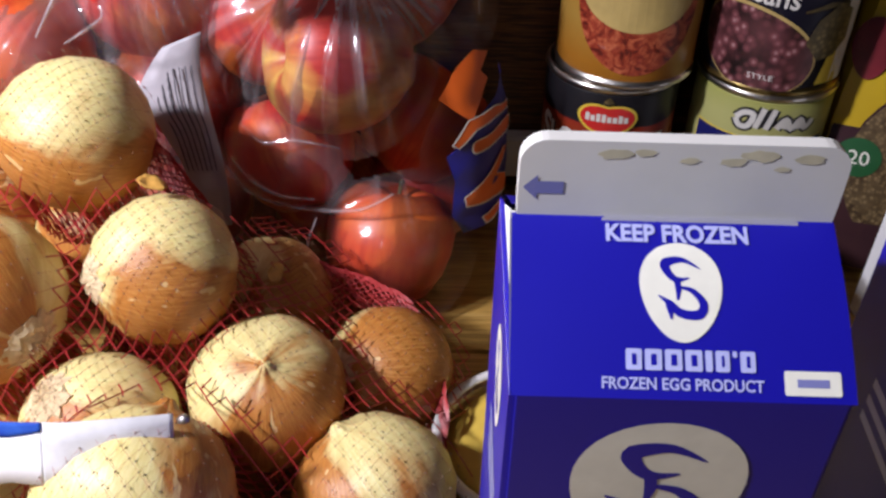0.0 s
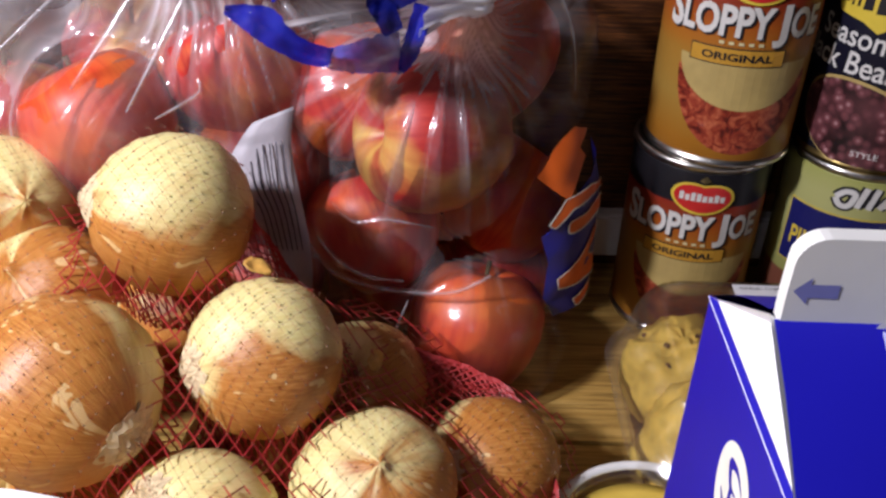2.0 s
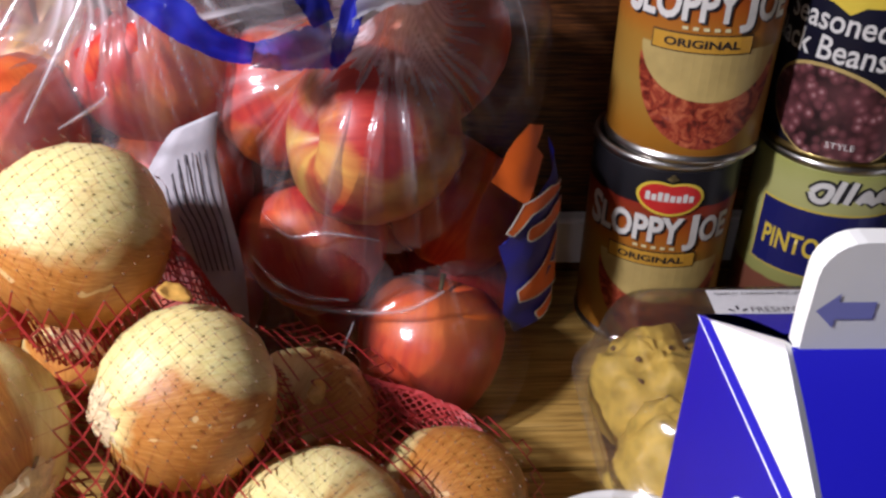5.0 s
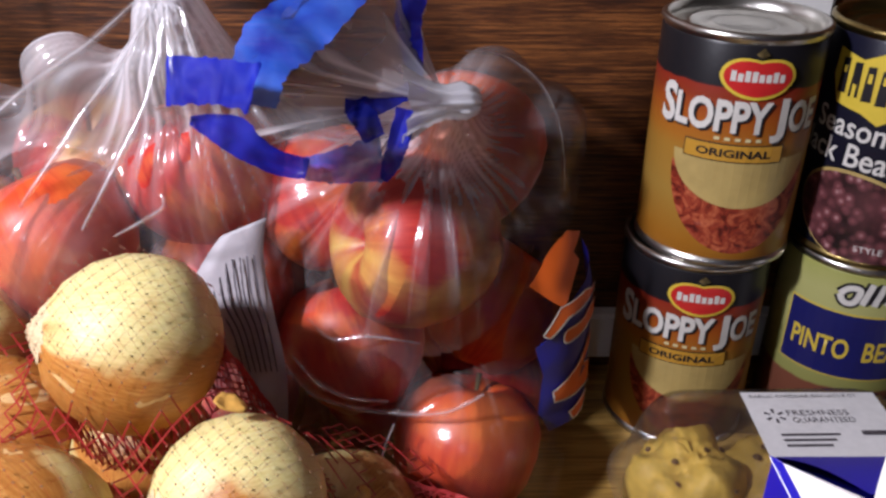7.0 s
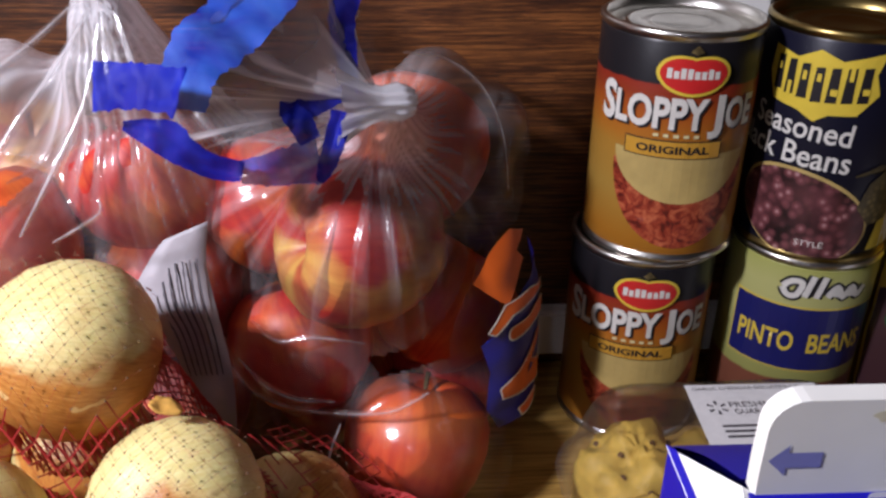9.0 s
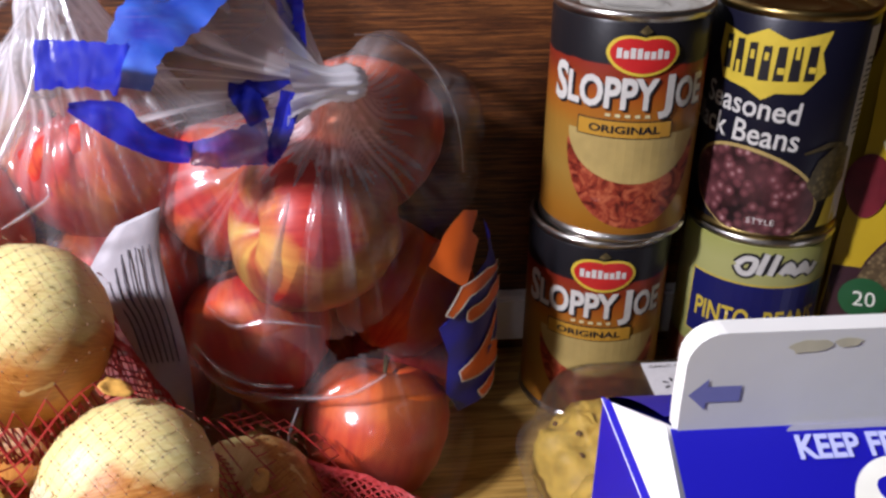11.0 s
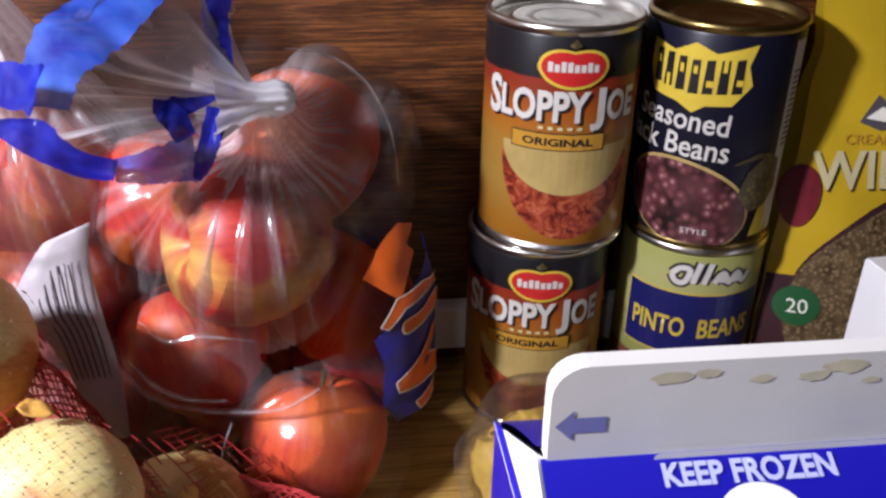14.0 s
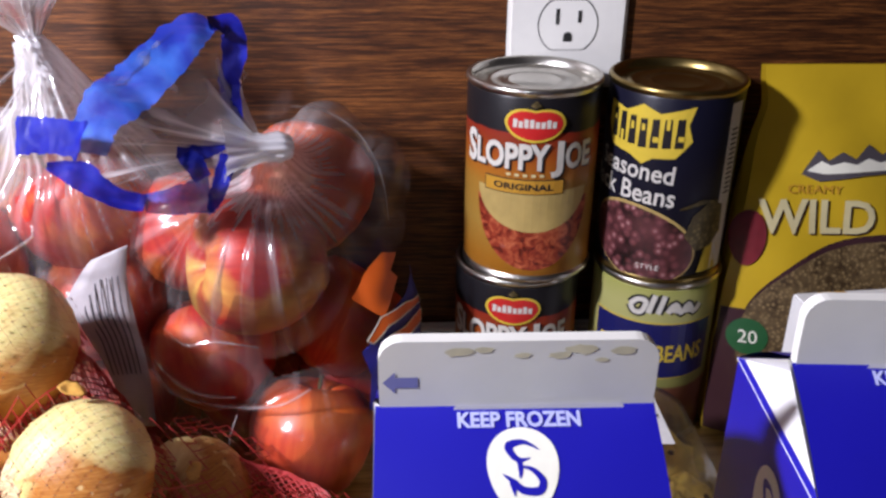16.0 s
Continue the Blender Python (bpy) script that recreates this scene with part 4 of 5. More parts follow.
for k, (c, r, way) in enumerate(ONIONS):
    q = Vector(way).to_track_quat("-Z", "Y").to_matrix().to_4x4()
    # spin turns the tan flank to the front right, and downward on pale bulbs
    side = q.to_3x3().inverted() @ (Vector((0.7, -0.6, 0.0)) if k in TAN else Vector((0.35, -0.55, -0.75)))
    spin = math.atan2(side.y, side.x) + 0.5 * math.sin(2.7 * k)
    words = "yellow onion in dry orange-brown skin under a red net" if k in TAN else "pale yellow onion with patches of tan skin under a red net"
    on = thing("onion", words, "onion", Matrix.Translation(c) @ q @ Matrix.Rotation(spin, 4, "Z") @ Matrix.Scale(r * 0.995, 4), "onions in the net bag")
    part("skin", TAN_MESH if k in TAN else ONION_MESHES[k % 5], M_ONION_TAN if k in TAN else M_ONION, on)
    part("root", ONION_ROOTS[k % 3], M_ROOT, on, "dry tan roots")


# ---- stretched sheets over heaps ----
def drape(balls, origin, n_way, hu, hv, nu, nv, base, offset, turns=260, sag=1.0):
    """A taut sheet over balls, seen along n_way: heights on a grid of u (across) and v (up)."""
    N = Vector(n_way).normalized()
    U = Vector((1, 0, 0))
    V = N.cross(U)
    O = Vector(origin)
    us, vs = np.linspace(-hu, hu, nu), np.linspace(-hv, hv, nv)
    gu, gv = np.meshgrid(us, vs)
    low = np.full(gu.shape, -9.0)
    for c, r in balls:
        d = Vector(c) - O
        cu_, cv_, cn = d.dot(U), d.dot(V), d.dot(N)
        rr = (r + offset) ** 2 - (gu - cu_) ** 2 - (gv - cv_) ** 2
        low = np.where(rr > 0, np.maximum(low, cn + np.sqrt(np.maximum(rr, 0))), low)
    h = np.maximum(low, base)
    edge = base(gu, gv) if callable(base) else np.full(gu.shape, base)
    for _ in range(turns):
        p = np.pad(h, 1, mode="edge")
        avg = (p[:-2, 1:-1] + p[2:, 1:-1] + p[1:-1, :-2] + p[1:-1, 2:]) / 4
        h = np.maximum(low, avg * sag + edge * (1 - sag))
        h[0, :], h[-1, :], h[:, 0], h[:, -1] = edge[0, :], edge[-1, :], edge[:, 0], edge[:, -1]
    return O, U, V, N, us, vs, h


def sample(sheet, u, v):
    O, U, V, N, us, vs, h = sheet
    fu = (u - us[0]) / (us[1] - us[0])
    fv = (v - vs[0]) / (vs[1] - vs[0])
    i, j = int(min(max(fu, 0), len(us) - 1.001)), int(min(max(fv, 0), len(vs) - 1.001))
    a, b2 = min(max(fu - i, 0), 1), min(max(fv - j, 0), 1)
    z = (h[j, i] * (1 - a) + h[j, i + 1] * a) * (1 - b2) + (h[j + 1, i] * (1 - a) + h[j + 1, i + 1] * a) * b2
    return O + U * u + V * v + N * float(z)


# ---- red net over the onions ----
net_bag = thing("net_bag", "red plastic net stretched over the heap of onions", "net bag")
NET_O = (-0.125, 0.285, 0.030)
net_sheet = drape([(c, r) for c, r, _ in ONIONS], NET_O, (0, -0.5, 0.86), 0.175, 0.155, 140, 124, -0.030, 0.0016, 260, 0.996)


def strand_mesh(lines, radius):
    verts, faces = [], []
    for pts in lines:
        start = len(verts)
        for i, p in enumerate(pts):
            d = (pts[min(i + 1, len(pts) - 1)] - pts[max(i - 1, 0)]).normalized()
            s = d.cross(Vector((0.1, -0.6, 0.8))).normalized()
            t2 = d.cross(s)
            for q in (0, 2.094, 4.189):
                verts.append(p + (s * math.cos(q) + t2 * math.sin(q)) * radius)
        for i in range(len(pts) - 1):
            for k in range(3):
                a, b2 = start + 3 * i + k, start + 3 * i + (k + 1) % 3
                faces.append((a, b2, b2 + 3, a + 3))
    me = bpy.data.meshes.new("strands")
    me.from_pydata([tuple(v) for v in verts], [], faces)
    return me


def net_lines(sheet, cell_u, cell_v, warp, lift, keep):
    hu, hv = -sheet[4][0], -sheet[5][0]
    lines, knots = [], []
    N = sheet[3]

    def at(u, v):
        w = Vector((u * 9, v * 9, warp))
        return sample(sheet, u + 0.010 * noise.noise(w), v + 0.010 * noise.noise(w + Vector((5, 0, 0)))) + N * lift
    n_u, n_v = int(hu / cell_u), int(hv / cell_v)
    for s in (-1, 1):
        for k in range(-n_u - n_v, n_u + n_v + 1):
            run = []
            for j in range(-2 * n_v, 2 * n_v + 1):
                u, v = (k + s * j * 0.5) * cell_u, j * 0.5 * cell_v
                inside = abs(u) < hu * 0.98 and abs(v) < hv * 0.98
                p = at(u, v) if inside else None
                if inside and keep(p):
                    run.append(p)
                    if s > 0:
                        knots.append(p)
                else:
                    if len(run) > 1:
                        lines.append(run)
                    run = []
            if len(run) > 1:
                lines.append(run)
    return lines, knots


def near_onions(gap):
    def test(p):
        return p.z > 0.003 and min((p - Vector(c)).length - rr for c, rr, _ in ONIONS) < gap
    return test


lines, knots = net_lines(net_sheet, 0.0068, 0.0080, 1.0, 0.0003, near_onions(0.012))


def split(lines, gap):
    """Parts the runs of net into those lying on an onion and those in the open."""
    lying, open_ = [], []
    test = near_onions(gap)
    for run in lines:
        for a, b2 in zip(run, run[1:]):
            if (a - b2).length < 0.010:
                (lying if test(a) and test(b2) else open_).append([a, b2])
    return lying, open_


lying, open_net = split(lines, 0.0030)
for runs, rad in ((lying, 0.00005), (open_net, 0.00036)):
    me = strand_mesh(runs, rad)
    me.materials.append(M_NET)
    tagged(part("net", me, M_NET, net_bag, "thin red net strands"), kind="stuff")
verts, faces = [], []
for p in knots:
    if not near_onions(0.004)(p):
        continue
    s0 = len(verts)
    for d in ((1, 0, 0), (-1, 0, 0), (0, 1, 0), (0, -1, 0), (0, 0, 1), (0, 0, -1)):
        verts.append((p.x + d[0] * 0.00046, p.y + d[1] * 0.00046, p.z + d[2] * 0.00046))
    faces += [(s0 + a, s0 + b2, s0 + c) for a, b2, c in ((0, 2, 4), (2, 1, 4), (1, 3, 4), (3, 0, 4), (2, 0, 5), (1, 2, 5), (3, 1, 5), (0, 3, 5))]
me = bpy.data.meshes.new("net_joint")
me.from_pydata(verts, [], faces)
me.materials.append(M_KNOTS)
tagged(part("net_joint", me, M_KNOTS, net_bag, "small dark net joints"), kind="stuff")
# slack, bunched net between and beside the onions
slack = drape([(c, rr * 0.90) for c, rr, _ in ONIONS], NET_O, (0, -0.5, 0.86), 0.175, 0.155, 120, 106, -0.045, 0.0, 90, 0.97)
lines, _ = net_lines(slack, 0.0032, 0.0046, 7.0, 0.0, near_onions(0.010))
me = strand_mesh(lines, 0.00042)
me.materials.append(M_NET)
tagged(part("slack_net", me, M_NET, net_bag, "bunched red net"), kind="stuff")

# bunched edge of the net along the far side of the heap
EDGE = [Vector(p) for p in ((-0.130, 0.338, 0.150), (-0.118, 0.340, 0.130), (-0.106, 0.345, 0.102), (-0.095, 0.345, 0.076), (-0.083, 0.342, 0.072), (-0.060, 0.342, 0.066), (-0.034, 0.338, 0.060), (-0.011, 0.328, 0.054), (0.003, 0.308, 0.044), (0.008, 0.276, 0.040), (0.008, 0.250, 0.022))]


def edge_at(u, v):
    """A point of the bunched band: u along it, v down towards the onions."""
    f = min(max(u, 0.0), len(EDGE) - 1.001)
    i, t = int(f), f - int(f)
    p0, p1, p2, p3 = (EDGE[max(0, min(len(EDGE) - 1, i + o))] for o in (-1, 0, 1, 2))
    q = 0.5 * (2 * p1 + (p2 - p0) * t + (2 * p0 - 5 * p1 + 4 * p2 - p3) * t * t + (3 * p1 - p0 - 3 * p2 + p3) * t ** 3)
    wave = noise.noise(Vector((u * 1.7, v * 2.0, 4.0)))
    q = q + Vector((-0.004, -0.010, -0.013)) * (v * (1.0 + 0.5 * wave)) + Vector((0.0012, -0.0010, 0.0014)) * noise.noise(Vector((u * 6, v * 7, 9)))
    return Vector((q.x, q.y, max(q.z, 0.0015)))


lines = []
for s in (-1, 1):
    for k in range(-7, 76):
        run = [edge_at(u, j / 7) for j in range(8) for u in ((k + s * j + (7 if s < 0 else 0)) * 0.155,) if 0 <= u <= 9.9]
        if len(run) > 1:
            lines.append(run)
for v in (0.0, 0.03, 0.07, 0.13):
    lines.append([edge_at(0.1 * k, v + 0.03 * math.sin(0.8 * k + 9 * v)) for k in range(100)])
me = strand_mesh(lines, 0.00040)
me.materials.append(M_NET)
tagged(part("net_edge", me, M_NET, net_bag, "bunched red net edge"), kind="stuff")

# paper tag of the onion net, with its clip
tag = thing("onion_tag", "white and blue paper tag clipped to the onion net", "paper tag", HEAP)


def ribbon(name, centre, width_way, width, mat, parent, thick=0.0005, jag=0.0, seed=1, steps=6, label=""):
    """A strip along a smooth line; width_way gives the side it widens to at each point."""
    rng = random.Random(seed)
    pts, ways, wid = [], [], []
    for i in range(len(centre) - 1):
        p0, p1, p2, p3 = (Vector(centre[max(0, min(len(centre) - 1, i + o))]) for o in (-1, 0, 1, 2))
        for k in range(steps):
            t = k / steps
            pts.append(0.5 * (2 * p1 + (p2 - p0) * t + (2 * p0 - 5 * p1 + 4 * p2 - p3) * t * t + (3 * p1 - p0 - 3 * p2 + p3) * t ** 3))
            ways.append(Vector(width_way[i]).lerp(Vector(width_way[i + 1]), t))
            wid.append(width[i] * (1 - t) + width[i + 1] * t)
    pts.append(Vector(centre[-1]))
    ways.append(Vector(width_way[-1]))
    wid.append(width[-1])
    bm = bmesh.new()
    rows = []
    for p, w, d in zip(pts, ways, wid):
        w = w.normalized()
        e = 1 + jag * rng.uniform(-1, 1)
        rows.append([bm.verts.new(p + w * d * (k * e if k > 0.9 else k)) for k in (0, 0.34, 0.67, 1.0)])
    for a, b2 in zip(rows, rows[1:]):
        for k in range(3):
            bm.faces.new((a[k], a[k + 1], b2[k + 1], b2[k]))
    ob = part(name, bm, mat, parent, label, smooth=True)
    md = ob.modifiers.new("thickness", "SOLIDIFY")
    md.thickness = thick
    return ob


ribbon("paper", [(-0.086, 0.2060, 0.112), (-0.100, 0.2000, 0.1165), (-0.116, 0.1960, 0.119), (-0.124, 0.1960, 0.119)], [(0, -0.5, -0.86)] * 4, [0.009, 0.017, 0.021, 0.021], M_PAPER, tag, 0.0004)
ribbon("printed_end", [(-0.124, 0.1960, 0.119), (-0.136, 0.1980, 0.117), (-0.150, 0.2020, 0.114), (-0.168, 0.206, 0.108)], [(0, -0.5, -0.86)] * 4, [0.021, 0.020, 0.023, 0.024], M_BOARD, tag, 0.0004)
ribbon("blue_print", [(-0.124, 0.1955, 0.1196), (-0.136, 0.1975, 0.1176), (-0.150, 0.2015, 0.1146), (-0.164, 0.2050, 0.1100)], [(0, -0.5, -0.86)] * 4, [0.003, 0.005, 0.006, 0.006], M_BLUE_FILM, tag, 0.0003)
ribbon("barcode_end", [(-0.152, 0.2050, 0.1235), (-0.160, 0.2050, 0.1260), (-0.170, 0.2060, 0.1270), (-0.182, 0.2070, 0.1260)], [(-0.1, -0.5, -0.86)] * 4, [0.026, 0.028, 0.028, 0.026], M_PAPER, tag, 0.0004)
for k in range(9):
    b = part("code_bar", box(-0.0004 - 0.0002 * (k % 3), -0.0045, 0, 0.0004 + 0.0002 * (k % 2), 0.0045, 0.0003), M_ARROW, tag)
    b.matrix_basis = Matrix.Translation((-0.163 - 0.0017 * k, 0.1985, 0.1145)) @ Vector((0, -0.86, 0.5)).to_track_quat("Z", "Y").to_matrix().to_4x4()
clip = part("clip", lathe([(0, -0.003), (0.0014, -0.003), (0.0018, 0), (0.0014, 0.003), (0, 0.003)], 12), M_TWIST, tag, "crimped metal clip", smooth=True)
clip.matrix_basis = pose(-0.083, 0.2055, 0.1095, 30, 40, 0)


# ---- apples ----
def apple_mesh(seed, mat):
    def wobble(a, p):
        v = Vector(p)
        k = 1 + 0.035 * math.cos(5 * a + seed) * max(0, -v.z) + 0.02 * noise.noise(v * 1.5 + Vector((seed, 0, 0)))
        return v * k
    prof = [(0, -0.70), (0.10, -0.73), (0.22, -0.83), (0.36, -0.88), (0.56, -0.82), (0.78, -0.60), (0.93, -0.28), (1.0, 0.08), (0.98, 0.38), (0.86, 0.66), (0.66, 0.83), (0.44, 0.88), (0.26, 0.82), (0.14, 0.70), (0.06, 0.60), (0, 0.56)]
    return mesh_of("apple_body", lathe(prof, 44, wobble), mat, True)


APPLE_MESHES = {}
STEM_MESH = mesh_of("stem", lathe([(0.035, 0.55), (0.03, 0.8), (0.045, 1.02), (0, 1.03)], 8), M_STEM)
# centre, radius, way of the stem, skin
APPLES = [
    ((-0.048, 0.409, 0.142), 0.0375, (-0.88, -0.42, 0.22), M_APPLE_GOLD),
    ((-0.079, 0.421, 0.083), 0.0345, (-0.3, 0.3, 0.9), M_APPLE),
    ((-0.028, 0.396, 0.038), 0.0350, (0.2, 0.4, 0.9), M_APPLE_ORANGE),
    ((-0.010, 0.452, 0.082), 0.0355, (0.5, 0.3, 0.7), M_APPLE_ORANGE),
    ((-0.025, 0.455, 0.164), 0.0370, (0.3, 0.6, 0.7), M_APPLE_ORANGE),
    ((-0.090, 0.452, 0.143), 0.0350, (-0.3, 0.5, 0.8), M_APPLE),
    ((-0.008, 0.458, 0.034), 0.0340, (0, 0, 1), M_APPLE),
    ((-0.068, 0.455, 0.034), 0.0340, (0, 0, 1), M_APPLE),
    ((-0.144, 0.450, 0.160), 0.0380, (-0.55, -0.1, 0.8), M_APPLE),
    ((-0.203, 0.470, 0.153), 0.0360, (0.1, -0.2, 0.95), M_APPLE_GOLD),
    ((-0.207, 0.420, 0.140), 0.0360, (-0.4, 0.2, 0.85), M_APPLE_ORANGE),
    ((-0.142, 0.440, 0.106), 0.0345, (-0.3, 0.4, 0.8), M_APPLE),
    ((-0.145, 0.440, 0.035), 0.0345, (0, 0, 1), M_APPLE),
    ((-0.215, 0.450, 0.072), 0.0350, (0, 0.3, 1), M_APPLE),
    ((-0.270, 0.455, 0.125), 0.0360, (0, 0.3, 1), M_APPLE_GOLD),
]
APPLES = [(settled(c, r), r, way, mat) for c, r, way, mat in APPLES]
for k, (c, r, way, mat) in enumerate(APPLES):
    if mat not in APPLE_MESHES:
        APPLE_MESHES[mat] = apple_mesh(2.1 * len(APPLE_MESHES), mat)
    q = Vector(way).to_track_quat("Z", "Y").to_matrix().to_4x4()
    ap = thing("apple", "red and yellow apple inside a clear plastic bag", "apple", Matrix.Translation(c) @ q @ Matrix.Rotation(1.9 * k, 4, "Z") @ Matrix.Scale(r, 4), "apples in the bags")
    part("skin", APPLE_MESHES[mat], mat, ap)
    if k:
        part("stem", STEM_MESH, M_STEM, ap, "short brown stem")


# ---- clear bags ----
def bag_sheet(name, sheet, knot, pleat, mat, parent, seed, spokes=46, reach=0.13, keep=None, milk=0.7, fruit=(), loose=0.0):
    """The taut film, with pleats that run out from the knot; creases and loose parts are stored for the haze."""
    O, U, V, N, us, vs, h = sheet
    bm = bmesh.new()
    lay_f = bm.verts.layers.float.new("film_haze")
    kn = Vector(knot) - O
    ku, kv = kn.dot(U), kn.dot(V)
    fu, fv = np.linspace(us[0], us[-1], 2 * len(us)), np.linspace(vs[0], vs[-1], 2 * len(vs))
    fine = np.array([np.interp(fu, us, line) for line in h])
    fine = np.array([np.interp(fv, vs, line) for line in fine.T]).T
    for _ in range(5):
        p = np.pad(fine, 1, mode="edge")
        fine = 0.5 * fine + 0.125 * (p[:-2, 1:-1] + p[2:, 1:-1] + p[1:-1, :-2] + p[1:-1, 2:])
    us, vs = fu, fv
    g = []
    for j, v in enumerate(vs):
        row = []
        for i, u in enumerate(us):
            u, v = float(u), float(v)
            a = math.atan2(v - kv, u - ku)
            d = math.hypot(u - ku, v - kv)
            fade = max(0.0, 1 - d / reach) * (1 - 0.8 * min(1.0, max(0.0, 2.2 * math.cos(a - 0.5) - 0.9)))
            w1 = noise.noise(Vector((math.cos(a) * spokes / 6, math.sin(a) * spokes / 6, seed + 6 * d)))
            w2 = noise.noise(Vector((math.cos(a) * spokes / 4.5, math.sin(a) * spokes / 4.5, seed + 9 * d)))
            w3 = noise.noise(Vector((u * 26, v * 26, seed * 3.1)))
            w4 = abs(noise.noise(Vector((u * 17 + 3 * w3, v * 34, seed * 1.7))))
            up = pleat * fade * (1.1 * w1 + 0.10 * w2) + 0.0018 * w3
            vert = bm.verts.new(O + U * u + V * v + N * (float(fine[j, i]) + 0.0004 + max(-0.0012, up)))
            if vert.co.y > WALL_Y - 0.002:
                vert.co.y = WALL_Y - 0.002
            vert.co.z = max(vert.co.z, 0.0008)
            w5 = noise.noise(Vector((math.cos(a) * spokes / 6, math.sin(a) * spokes / 6, seed * 2 + 2 * d)))
            sharp = max(0.0, 0.13 - abs(w5)) * 3.6 * fade ** 0.6 * max(0.0, 0.5 + w1) + max(0.0, w2 - 0.10) * 0.35 * fade + max(0.0, 1 - d / (0.42 * reach)) ** 1.5 * milk * (0.35 + 1.6 * abs(w2)) + max(0.0, 0.05 - w4) * 3 * max(0.0, 0.3 + w1)
            # reflections on film clear of the fruit, put in as extra milky haze
            if loose and min((vert.co - Vector(c)).length - rr for c, rr in fruit) > 0.007:
                sharp += loose * (0.7 + 0.9 * w3)
            vert[lay_f] = min(0.85, sharp)
            row.append(vert)
        g.append(row)
    for j in range(len(vs) - 1):
        for i in range(len(us) - 1):
            q = (g[j][i], g[j][i + 1], g[j + 1][i + 1], g[j + 1][i])
            if keep and not all(keep(x.co) for x in q):
                continue
            bm.faces.new(q)
    loose = [v for v in bm.verts if not v.link_faces]
    bmesh.ops.delete(bm, geom=loose, context="VERTS")
    return part(name, bm, mat, parent, smooth=True)


def flare(name, knot, rim, mat, parent, seed, amp=0.004, rings=16, around=120, white=0.5):
    """The gathered neck of a bag, opening from its knot to a loose mouth."""
    bm = bmesh.new()
    lay_f = bm.verts.layers.float.new("film_haze")
    K = Vector(knot)
    n = len(rim)
    cen = sum((Vector(p) for p in rim), Vector()) / n

    def at(s):
        i = int(s * n) % n
        t = s * n - int(s * n)
        p0, p1, p2, p3 = (Vector(rim[(i + o) % n]) for o in (-1, 0, 1, 2))
        return 0.5 * (2 * p1 + (p2 - p0) * t + (2 * p0 - 5 * p1 + 4 * p2 - p3) * t * t + (3 * p1 - p0 - 3 * p2 + p3) * t ** 3)
    g = []
    for j in range(rings + 1):
        k = j / rings
        row = []
        for i in range(around):
            s = i / around
            R = at(s)
            out = (R - cen).normalized()
            neck = K + out * 0.003
            p = neck.lerp(R, k ** 0.85)
            w = noise.noise(Vector((math.cos(6.283 * s) * 5, math.sin(6.283 * s) * 5, seed + k)))
            w2 = noise.noise(Vector((math.cos(6.283 * s) * 12, math.sin(6.283 * s) * 12, seed + 2 * k)))
            p = p + out * (amp * (w + 0.6 * w2) * (0.3 + k)) + (cen - K).normalized() * 0.006 * math.sin(math.pi * k)
            v = bm.verts.new(p)
            v[lay_f] = min(0.9, white * (1 - k) ** 1.6 + max(0, w2 - 0.18) * 1.3)
            row.append(v)
        g.append(row)
    for a, b2 in zip(g, g[1:]):
        for i in range(around):
            bm.faces.new((a[i], a[(i + 1) % around], b2[(i + 1) % around], b2[i]))
    return part(name, bm, mat, parent, smooth=True)


def close_to(balls, p, gap):
    return min((p - Vector(c)).length - rr for c, rr in balls) < gap


BAG_N = (0, -0.72, 0.69)
unlean = HEAP.inverted()
right_bag = thing("apple_bag", "clear plastic bag of apples, tied, with a blue printed mouth", "plastic bag", HEAP, group="bags of apples")
KNOT = (-0.039, 0.393, 0.211)
right_balls = [(unlean @ Vector(c), r) for c, r, _, _ in APPLES[:8]] + [((-0.012, 0.458, 0.194), 0.017), ((0.010, 0.454, 0.177), 0.019), ((-0.034, 0.405, 0.203), 0.007), ((0.004, 0.447, 0.150), 0.018)]
sheet_r = drape(right_balls, (-0.045, 0.430, 0.100), BAG_N, 0.090, 0.135, 90, 120, -0.035, 0.0028, 420, 0.998)
bag_sheet("film", sheet_r, KNOT, 0.0042, M_FILM, right_bag, 2.0, keep=lambda p: p.z < 0.235 and close_to(right_balls, p, 0.014) and not (p.x > 0.016 and 0.035 < p.z < 0.128), milk=1.25, fruit=right_balls[:8], loose=0.07)
RIM = [(-0.140, 0.362, 0.226), (-0.120, 0.358, 0.234), (-0.102, 0.358, 0.240), (-0.088, 0.374, 0.256), (-0.066, 0.392, 0.270), (-0.046, 0.411, 0.262), (-0.044, 0.408, 0.240), (-0.050, 0.394, 0.208), (-0.064, 0.382, 0.188), (-0.090, 0.377, 0.190), (-0.112, 0.374, 0.202), (-0.132, 0.372, 0.214)]
flare("neck", KNOT, RIM, M_FILM, right_bag, 4.0, amp=0.0025, white=0.55)
tie = part("knot", lathe([(0, -0.012), (0.0035, -0.0115), (0.0050, -0.007), (0.0042, -0.002), (0.0055, 0.003), (0.0085, 0.009), (0.0110, 0.0135)], 40, lambda a, p: Vector((p[0] * (1 + 0.14 * math.sin(11 * a) + 0.08 * math.sin(5 * a + 40 * p[2])), p[1] * (1 + 0.14 * math.sin(11 * a)), p[2]))), M_KNOT, right_bag, "white bunched plastic", smooth=True)
tie.matrix_basis = Matrix.Translation(KNOT) @ Vector((-0.85, -0.35, 0.10)).to_track_quat("Z", "Y").to_matrix().to_4x4() @ Matrix.Scale(1.4, 4)
